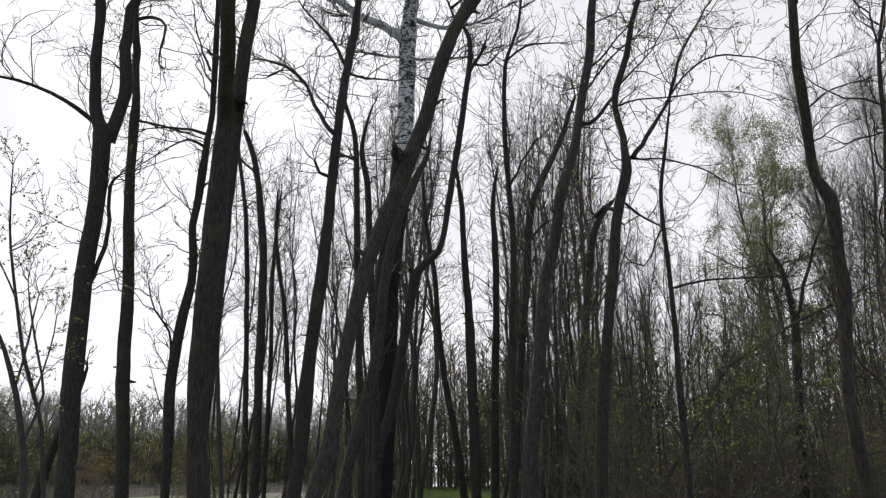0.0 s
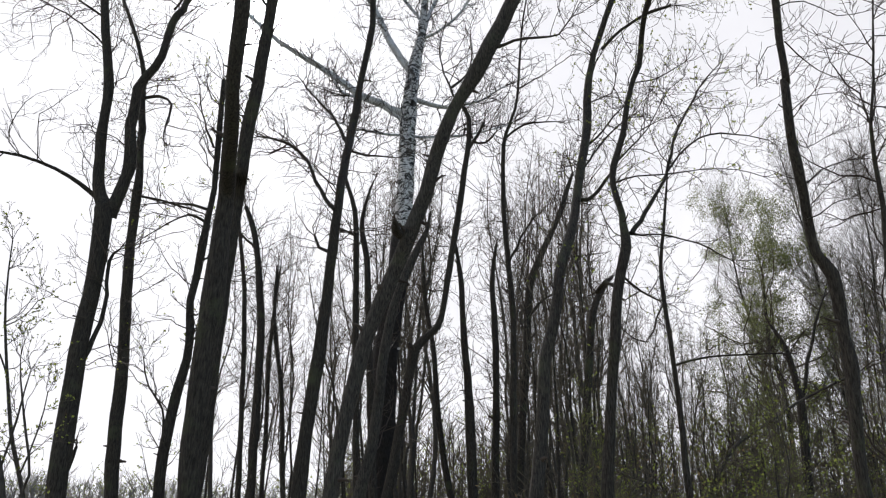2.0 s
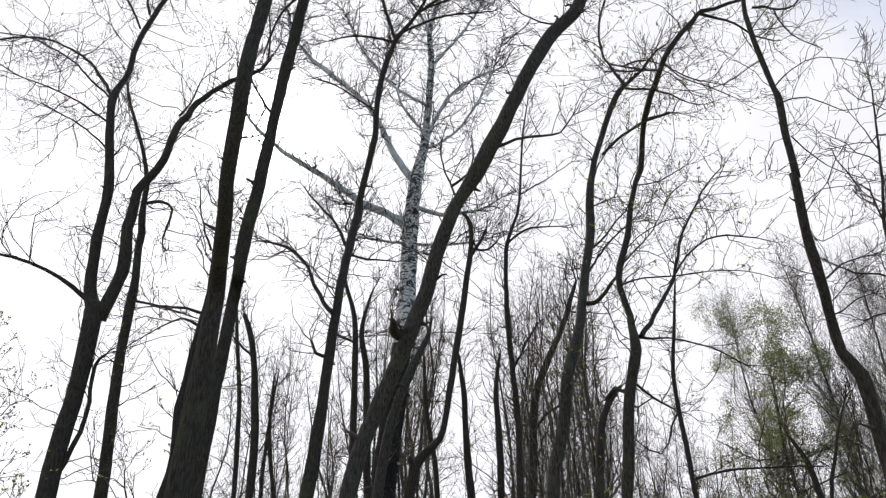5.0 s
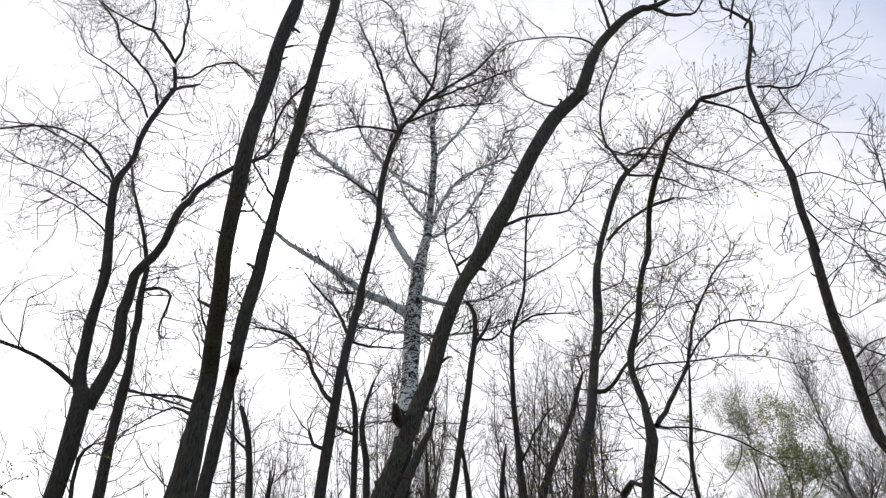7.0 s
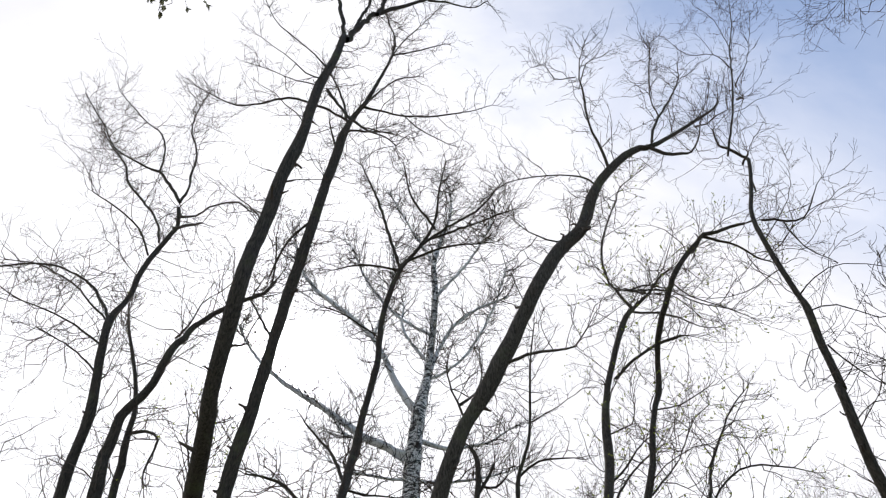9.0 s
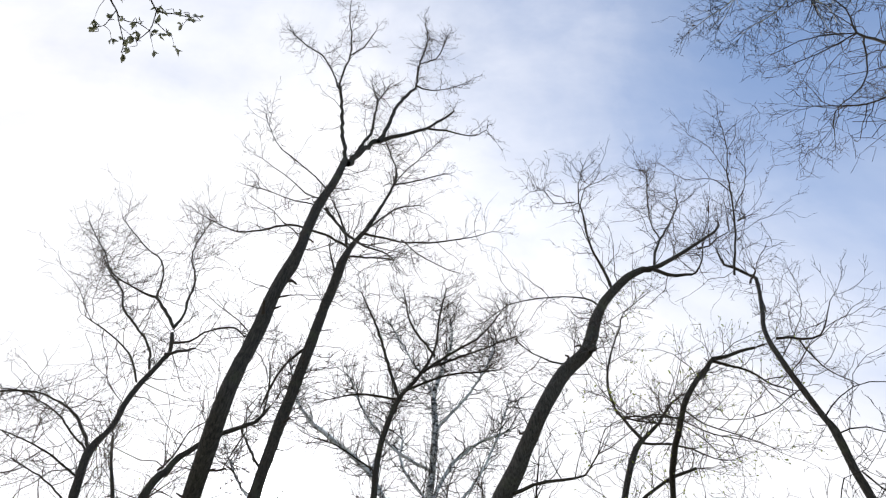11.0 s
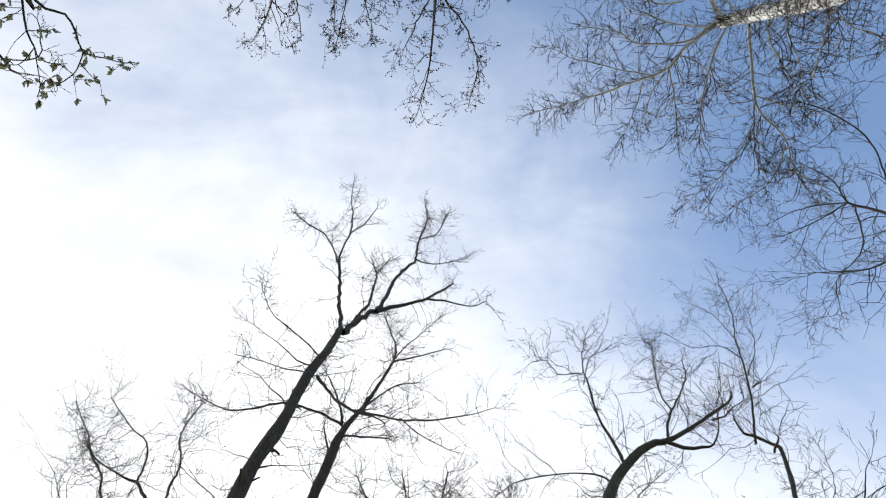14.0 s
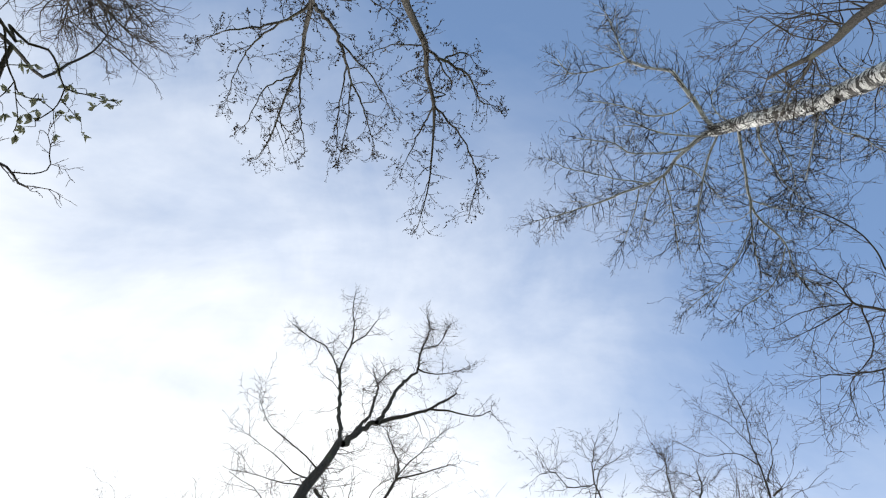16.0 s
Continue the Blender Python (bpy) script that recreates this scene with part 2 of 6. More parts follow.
def sprout(shell, line, radii, rng, per_metre, length, first=0.0, level=2, out=0.9, rise=0.05, tips=None, wobble=0.20, thick=0.010, thin=0.0035, singles=None, ends=3, holder=None):
    """Twigs from all along a stem, from a share `first` of its length on."""
    total = len(line)
    for i in range(int(first * total), total - 1):
        seg = line[i + 1] - line[i]
        count = seg.length * per_metre * (0.35 + 1.0 * i / total)
        while rng.random() < count:
            count -= 1
            d = seg.normalized()
            side = d.cross(Vector((rng.gauss(0, 1), rng.gauss(0, 1), rng.gauss(0, 1)))).normalized()
            go = (d * rng.uniform(0.15, 0.8) + side * out + Vector((0, 0, 0.15))).normalized()
            size = rng.uniform(0.4, 1.3)
            own = shell
            if singles is not None and size > 0.85:
                own = Shell()
                singles.append((size * length, own, holder))
            grow(own, line[i], go, length * size, min(thick * (0.6 + 0.5 * size), max(radii[i] * 0.7, thin)), level, rng, rise, wobble, tips, thin)
    d = (line[-1] - line[-2]).normalized()
    for _ in range(ends):
        go = (d + Vector((rng.gauss(0, .35), rng.gauss(0, .35), rng.gauss(0, .35)))).normalized()
        grow(shell, line[-1], go, length * rng.uniform(0.5, 0.9), max(min(radii[-1] * 0.8, thick), thin), level, rng, rise, wobble, tips, thin)


def leaves_at(tips, rng, share, size, each=2, slim=1.0, spread=0.0):
    shell = Shell()
    for p, d in tips:
        if rng.random() < share:
            for _ in range(each):
                go = (d + Vector((rng.gauss(0, .8), rng.gauss(0, .8), rng.gauss(0, .8) - 0.2))).normalized()
                at = p + Vector((rng.gauss(0, 1), rng.gauss(0, 1), rng.gauss(0, 1))) * spread if spread else p
                shell.leaf(at, go, size * rng.uniform(0.6, 1.3), rng, slim)
    return shell


def rough_radii(line, radii, sides, rng, amount):
    """Uneven, slightly fluted stem outline."""
    phase = rng.uniform(0, 100)
    out = []
    for p, r in zip(line, radii):
        out.append([r * (1 + amount * noise.noise((math.cos(2 * math.pi * k / sides) * 1.3 + phase, math.sin(2 * math.pi * k / sides) * 1.3, p.z * 1.6))
                         + 0.5 * amount * noise.noise((k * 1.7 + phase, 5.0, p.z * 6.0))
                         + 2.6 * amount * max(0.0, noise.noise((k * 0.9 + phase * 3, 9.0, p.z * 3.1)) - 0.42)) for k in range(sides)])
    return out


def snags(shell, line, radii, rng):
    """Short dead stubs and knots along a trunk."""
    for i in range(6, len(line) - 1):
        if radii[i] > 0.025 and rng.random() < 0.26:
            d = (line[i + 1] - line[i]).normalized()
            side = d.cross(Vector((rng.gauss(0, 1), rng.gauss(0, 1), rng.gauss(0, 1)))).normalized()
            r = radii[i] * rng.uniform(0.12, 0.34)
            go = (side + d * rng.uniform(-0.1, 0.7)).normalized() * rng.uniform(0.02, 0.12)
            p = line[i] + side * radii[i] * 0.8
            bend = Vector((rng.gauss(0, 1), rng.gauss(0, 1), rng.gauss(0, 1))) * 0.012
            shell.tube([p - side * radii[i] * 0.4, p + side * r * 0.6, p + go * 0.6 + bend, p + go + side * r], [r * 1.6, r * 1.15, r * 0.7, r * 0.5], 6)


def tree(name, label, seed, trunk, limbs=(), mat=None, twig_mat=None, twigs=5.0, twig_len=0.8, first=0.35, leaf_share=0.0, leaf_size=0.035, leaf_mat=None, level=2, group="trees of the wood", rise=0.05, thick=0.010, thin=0.0038, leaf_each=2, leaf_label="fresh small green leaves", slim=1.0, kink=1.0, ends=3, dark_below=0.0, wobble=0.2):
    """One tree: trunk, limbs and twigs, all from a few stations (x, y, z, radius)."""
    rng = random.Random(seed)
    mat, twig_mat = mat or BARK, twig_mat or TWIG
    limb_mat = BIRCH_LIMB if mat is BIRCH else mat
    base = Vector((trunk[0][0], trunk[0][1], 0.0))
    root = tagged(new(name), label, "tree", group)
    root.location = base
    line, radii = glide(trunk, 0.2, 0.25)
    shell = Shell()
    outline = rough_radii(line, radii, 12, rng, 0.16)
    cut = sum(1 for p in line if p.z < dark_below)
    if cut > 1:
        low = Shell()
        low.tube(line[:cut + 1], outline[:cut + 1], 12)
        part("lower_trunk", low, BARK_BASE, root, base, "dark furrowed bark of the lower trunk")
    shell.tube(line[cut:], outline[cut:], 12)
    part("trunk", shell, mat, root, base)
    fine, tips, singles = Shell(), [], []
    snags(fine, line, radii, random.Random(seed + 900))
    sprout(fine, line, radii, rng, twigs, twig_len, first, level, tips=tips, rise=rise, thick=thick, thin=thin, singles=singles, ends=ends, wobble=wobble, holder=root)
    for stations in limbs:
        ll, rr = glide(stations, 0.15, kink)
        shell = Shell()
        sides = 8 if rr[0] > 0.03 else 6
        shell.tube(ll, rough_radii(ll, rr, sides, rng, 0.14), sides)
        limb = part("limb", shell, limb_mat, root, base)
        sprout(fine, ll, rr, rng, twigs * 1.25, twig_len * 0.9, 0.15, level, tips=tips, rise=rise, thick=thick, thin=thin, singles=singles, ends=ends, wobble=wobble, holder=limb)
    singles.sort(key=lambda s: -s[0])
    for _, own, holder in singles[:40]:  # the longer side branches one by one
        part("branch", own, twig_mat, holder, base)
    for _, own, _ in singles[40:]:
        fine.join(own)
    part("twigs", fine, twig_mat, root, base, "thin bare twigs", "stuff")
    if leaf_share:
        part("leaves", leaves_at(tips, rng, leaf_share, leaf_size, leaf_each, slim), leaf_mat or LEAF, root, base, leaf_label, "stuff", False)
    return root


# ---- ground and river ----
def land_height(x, y):
    bank = (-x * 0.80 + y * 0.60 - 62.0) / 8.0  # river lies ahead to the left
    drop = 1.5 / (1 + math.exp(-max(-30.0, min(30.0, bank * 2.2)))) if x < 30 else 0.0
    far = (-x * 0.80 + y * 0.60 - 125.0) / 10.0
    rise = 2.0 / (1 + math.exp(-max(-30.0, min(30.0, far * 2.0))))
    return 0.10 * noise.noise((x * 0.21, y * 0.21, 0.0)) + 0.03 * noise.noise((x * 1.3, y * 1.3, 3.0)) - 0.06 - drop + rise


def sheet(name, xs, ys, height_of, mat, label):
    shell = Shell()
    for y in ys:
        for x in xs:
            shell.v.append(Vector((x, y, height_of(x, y))))
    nx = len(xs)
    for j in range(len(ys) - 1):
        for i in range(nx - 1):
            o = j * nx + i
            shell.f.append((o, o + 1, o + nx + 1, o + nx))
    return tagged(new(name, shell.mesh(name, mat)), label, name, kind="structure")


def spaced(reach, n, power=2.6):
    return [math.copysign(abs(k / n) ** power, k) * reach for k in range(-n, n + 1)]


sheet("ground", spaced(1500, 90), spaced(1500, 90), land_height, ground_material(), "leaf-strewn woodland ground with patches of young grass")
sheet("water", [-900 + 60 * k for k in range(28)], [-600 + 80 * k for k in range(24)], lambda x, y: -0.95, water_material(), "grey-brown slow river behind the trees")

# ---- the near trees: stations are x, y, z, radius in metres ----
tree("bare_tree", "forked bare tree with dark trunk and curving limbs", 3,
     [(-4.11, 8.49, -0.11, 0.154), (-4.14, 8.49, 0.34, 0.115), (-4.21, 8.50, 1.82, 0.102), (-4.28, 8.50, 2.45, 0.110), (-4.31, 8.51, 3.11, 0.108), (-4.34, 8.51, 3.80, 0.102), (-4.32, 8.52, 4.53, 0.102), (-4.34, 8.52, 5.29, 0.105), (-4.37, 8.52, 5.77, 0.113), (-4.41, 8.52, 5.85, 0.083), (-4.51, 8.53, 6.09, 0.072), (-4.57, 8.53, 6.48, 0.067), (-4.62, 8.54, 6.87, 0.071), (-4.64, 8.54, 7.26, 0.062), (-4.66, 8.54, 7.66, 0.069), (-4.76, 8.53, 8.13, 0.061), (-4.87, 8.53, 8.60, 0.060), (-5.00, 8.57, 9.14, 0.058), (-5.09, 8.66, 9.50, 0.064), (-5.07, 8.77, 9.92, 0.044), (-5.08, 8.85, 10.27, 0.046), (-5.16, 8.96, 10.78, 0.044), (-5.19, 9.07, 11.32, 0.046), (-5.16, 9.14, 11.71, 0.043), (-5.10, 9.22, 12.28, 0.041), (-5.05, 9.23, 12.46, 0.038), (-5.14, 9.24, 12.83, 0.039), (-5.22, 9.26, 13.11, 0.036)],
     [[(-4.31, 8.55, 5.66, 0.094), (-4.25, 8.55, 5.90, 0.082), (-4.18, 8.55, 6.23, 0.077), (-4.15, 8.55, 6.45, 0.084), (-4.23, 8.55, 6.83, 0.079), (-4.24, 8.54, 7.22, 0.073), (-4.23, 8.53, 7.62, 0.061), (-3.99, 8.51, 8.15, 0.056), (-3.93, 8.54, 8.70, 0.055), (-3.87, 8.71, 9.28, 0.047), (-3.68, 8.86, 9.79, 0.042), (-3.43, 8.96, 10.12, 0.040), (-3.04, 9.09, 10.54, 0.030), (-2.93, 9.19, 10.97, 0.019)],
      [(-4.44, 8.52, 5.87, 0.032), (-4.69, 8.40, 6.05, 0.027), (-4.96, 8.24, 6.19, 0.022), (-5.33, 8.06, 6.27, 0.019), (-5.62, 7.86, 6.23, 0.014)],
      [(-5.13, 8.67, 9.54, 0.026), (-5.49, 8.81, 10.10, 0.023), (-5.98, 8.94, 10.67, 0.021), (-6.62, 9.02, 11.11, 0.017), (-7.17, 9.05, 11.25, 0.017), (-7.68, 9.03, 11.14, 0.014)],
      [(-4.97, 8.53, 8.88, 0.018), (-5.41, 8.45, 9.17, 0.015), (-5.92, 8.36, 9.42, 0.012), (-6.23, 8.21, 9.45, 0.0089)],
      [(-4.79, 8.53, 8.32, 0.015), (-5.49, 8.77, 9.01, 0.012), (-6.47, 9.09, 9.77, 0.0098)],
      [(-2.98, 9.16, 10.76, 0.019), (-2.93, 8.99, 11.09, 0.015), (-2.96, 8.71, 11.48, 0.012)],
      [(-5.27, 9.29, 13.34, 0.036), (-5.65, 9.30, 13.93, 0.033), (-5.96, 9.29, 14.38, 0.030), (-6.25, 9.25, 14.49, 0.021), (-6.62, 9.20, 14.72, 0.017), (-7.16, 9.17, 15.19, 0.017), (-7.72, 9.16, 16.11, 0.014), (-8.20, 9.14, 16.83, 0.012), (-8.62, 9.11, 17.47, 0.0098)],
      [(-6.02, 9.34, 14.51, 0.026), (-6.13, 9.35, 15.22, 0.018), (-6.41, 9.33, 15.96, 0.019), (-6.78, 9.27, 16.30, 0.014), (-7.23, 9.20, 16.81, 0.015), (-7.89, 9.13, 17.65, 0.010)],
      [(-5.27, 9.29, 13.34, 0.032), (-5.27, 9.40, 13.89, 0.025), (-5.43, 9.53, 14.53, 0.026), (-5.60, 9.69, 15.49, 0.023), (-5.85, 9.83, 16.27, 0.020), (-6.24, 9.98, 17.27, 0.021), (-6.44, 10.14, 18.38, 0.017), (-6.49, 10.26, 19.68, 0.012)],
      [(-5.13, 9.27, 12.82, 0.027), (-4.79, 9.21, 12.80, 0.019), (-4.57, 9.15, 12.98, 0.016), (-4.26, 9.07, 13.01, 0.016), (-3.96, 8.97, 12.86, 0.020), (-3.57, 8.83, 12.39, 0.011)],
      [(-5.13, 9.24, 12.45, 0.030), (-4.72, 9.06, 12.30, 0.026), (-4.39, 8.81, 12.05, 0.018)],
      [(-5.25, 9.21, 12.00, 0.025), (-5.54, 9.32, 12.74, 0.023), (-6.01, 9.43, 13.46, 0.024), (-6.69, 9.55, 14.37, 0.025), (-7.11, 9.69, 15.29, 0.022), (-7.82, 9.81, 16.30, 0.019), (-8.33, 9.94, 17.14, 0.015)],
      [(-5.29, 9.13, 11.55, 0.020), (-5.60, 9.15, 12.16, 0.018), (-5.98, 9.06, 12.58, 0.015), (-6.33, 8.95, 12.82, 0.015), (-6.73, 8.83, 13.06, 0.011)],
      [(-4.01, 8.69, 9.14, 0.019), (-3.88, 8.68, 9.39, 0.013), (-3.80, 8.68, 9.86, 0.0100), (-3.57, 8.60, 10.02, 0.0084), (-3.34, 8.51, 10.18, 0.0068)],
      [(-5.01, 8.65, 9.37, 0.018), (-5.62, 8.83, 10.02, 0.016), (-6.22, 9.03, 10.69, 0.013), (-7.15, 9.19, 11.37, 0.012), (-7.91, 9.29, 11.64, 0.010)],
      [(-4.36, 8.55, 3.53, 0.045), (-4.24, 8.55, 3.87, 0.029), (-4.15, 8.55, 4.23, 0.026), (-4.15, 8.55, 4.59, 0.023), (-4.19, 8.55, 5.04, 0.020), (-4.09, 8.55, 5.19, 0.014)]], twigs=6.0, twig_len=1.3, first=0.4, thick=0.008, thin=0.0032)
tree("bare_tree", "straight slim bare tree with dark bark", 4,
     [(-4.50, 11.00, -0.10, 0.142), (-4.53, 11.00, 0.35, 0.106), (-4.60, 11.00, 1.26, 0.095), (-4.65, 11.00, 1.88, 0.096), (-4.76, 11.00, 2.69, 0.099), (-4.84, 11.00, 3.54, 0.097), (-4.90, 11.00, 4.42, 0.088), (-5.01, 11.00, 5.35, 0.086), (-5.10, 11.00, 6.30, 0.072), (-5.12, 11.00, 6.77, 0.078), (-5.15, 11.00, 7.26, 0.079), (-5.16, 11.00, 7.65, 0.063), (-5.25, 11.00, 8.23, 0.062), (-5.26, 11.00, 8.55, 0.063), (-5.33, 11.00, 8.88, 0.064), (-5.38, 11.00, 9.33, 0.045), (-5.40, 11.00, 9.60, 0.046), (-5.59, 11.00, 10.23, 0.036), (-5.91, 11.00, 11.00, 0.033), (-6.20, 11.00, 11.67, 0.025), (-6.38, 11.00, 12.23, 0.021)],
     [[(-5.32, 11.00, 9.16, 0.032), (-5.07, 11.00, 9.20, 0.027), (-4.81, 11.00, 9.02, 0.022), (-4.86, 11.00, 8.59, 0.017), (-4.85, 11.00, 8.28, 0.012)],
      [(-5.14, 11.00, 7.21, 0.022), (-4.65, 11.00, 7.10, 0.018), (-4.26, 11.00, 6.98, 0.014), (-3.97, 11.00, 6.87, 0.0090)]], twigs=4.0, twig_len=0.90, leaf_share=0.05, thick=0.0100, thin=0.0038, leaf_size=0.0350)
tree("bare_tree", "tall bare tree with thick dark trunk and forked crown", 5,
     [(-1.73, 5.84, -0.07, 0.132), (-1.77, 5.84, 0.37, 0.098), (-1.85, 5.82, 1.43, 0.088), (-1.89, 5.81, 1.76, 0.080), (-1.94, 5.81, 2.19, 0.077), (-1.93, 5.80, 2.64, 0.086), (-1.92, 5.79, 3.11, 0.090), (-1.91, 5.79, 3.60, 0.095), (-1.91, 5.78, 4.01, 0.088), (-1.90, 5.76, 4.49, 0.070), (-1.87, 5.64, 4.59, 0.065), (-1.75, 5.23, 4.81, 0.060), (-1.68, 4.92, 5.04, 0.056), (-1.63, 4.73, 5.34, 0.058), (-1.58, 4.57, 5.72, 0.060), (-1.59, 4.60, 6.20, 0.058), (-1.58, 4.62, 6.42, 0.056), (-1.57, 4.65, 6.79, 0.058), (-1.57, 4.67, 7.13, 0.059), (-1.56, 4.70, 7.52, 0.062), (-1.52, 4.73, 7.94, 0.067), (-1.50, 4.76, 8.32, 0.057), (-1.54, 4.86, 8.99, 0.058), (-1.56, 4.97, 9.80, 0.059), (-1.53, 5.02, 10.21, 0.053), (-1.50, 5.10, 10.89, 0.051), (-1.50, 5.22, 11.76, 0.052)],
     [[(-1.50, 5.22, 11.76, 0.030), (-1.66, 5.23, 12.78, 0.029), (-1.80, 5.17, 13.81, 0.027), (-1.93, 5.01, 14.67, 0.025)],
      [(-2.16, 5.43, 15.99, 0.018), (-2.50, 5.56, 17.57, 0.016), (-3.02, 5.72, 19.54, 0.017), (-3.78, 5.90, 21.45, 0.018), (-4.70, 6.09, 23.97, 0.014)],
      [(-2.16, 5.43, 15.99, 0.023), (-2.16, 5.33, 16.95, 0.019), (-2.10, 5.21, 17.55, 0.020), (-2.20, 5.07, 18.80, 0.016), (-2.38, 4.92, 20.08, 0.011), (-2.46, 4.76, 21.20, 0.0096)],
      [(-2.23, 5.43, 18.40, 0.016), (-1.89, 5.21, 18.26, 0.016), (-1.63, 4.93, 18.52, 0.011)],
      [(-1.45, 5.21, 11.61, 0.046), (-1.34, 5.33, 12.41, 0.039), (-1.13, 5.47, 13.22, 0.038), (-0.72, 5.58, 13.82, 0.028), (-0.34, 5.64, 14.33, 0.025), (-0.09, 5.70, 14.91, 0.022), (0.11, 5.77, 15.57, 0.016)],
      [(-0.34, 5.43, 13.65, 0.020), (-0.04, 5.51, 13.79, 0.016), (0.25, 5.60, 13.80, 0.012), (0.46, 5.71, 14.06, 0.010), (0.69, 5.82, 14.62, 0.0085)],
      [(-1.12, 5.38, 12.94, 0.033), (-1.03, 5.47, 14.00, 0.032), (-0.95, 5.52, 15.15, 0.031), (-0.78, 5.58, 16.09, 0.028), (-0.66, 5.64, 16.92, 0.024), (-0.67, 5.70, 18.58, 0.022), (-0.55, 5.76, 20.56, 0.018), (-0.56, 5.83, 22.21, 0.016), (-0.67, 5.90, 23.71, 0.014)],
      [(-0.64, 5.43, 16.14, 0.019), (-0.39, 5.59, 16.32, 0.014), (-0.10, 5.80, 17.06, 0.0099), (0.35, 6.03, 18.20, 0.0080)],
      [(-0.61, 5.43, 17.72, 0.015), (-0.24, 5.60, 18.95, 0.014), (-0.03, 5.81, 21.78, 0.013)],
      [(-1.40, 5.26, 12.04, 0.027), (-1.37, 5.44, 13.08, 0.026), (-1.34, 5.63, 14.13, 0.024), (-1.41, 5.77, 15.29, 0.022), (-1.48, 5.91, 16.67, 0.019), (-1.73, 6.06, 18.27, 0.013)],
      [(-1.34, 5.43, 15.03, 0.013), (-1.28, 5.56, 16.00, 0.012), (-1.23, 5.73, 17.22, 0.0100)],
      [(-1.57, 5.05, 10.42, 0.012), (-1.84, 4.97, 10.81, 0.0090), (-2.12, 4.84, 11.01, 0.0090), (-2.33, 4.70, 11.20, 0.0061), (-2.60, 4.62, 11.92, 0.0048)],
      [(-1.52, 5.00, 10.00, 0.011), (-1.74, 4.87, 9.93, 0.0081), (-1.99, 4.72, 10.08, 0.0054), (-2.27, 4.55, 10.21, 0.0041)],
      [(-1.53, 4.98, 9.80, 0.0095), (-1.90, 5.09, 10.14, 0.0070), (-2.40, 5.24, 10.76, 0.0059), (-2.87, 5.41, 11.34, 0.0047)],
      [(-1.45, 4.97, 9.66, 0.021), (-1.20, 4.85, 8.99, 0.017), (-0.99, 4.72, 8.46, 0.016), (-0.81, 4.60, 8.09, 0.011), (-0.63, 4.47, 7.77, 0.0082), (-0.48, 4.31, 7.34, 0.0057)]], twigs=4.8, twig_len=0.6, first=0.42, thick=0.006, thin=0.0024)
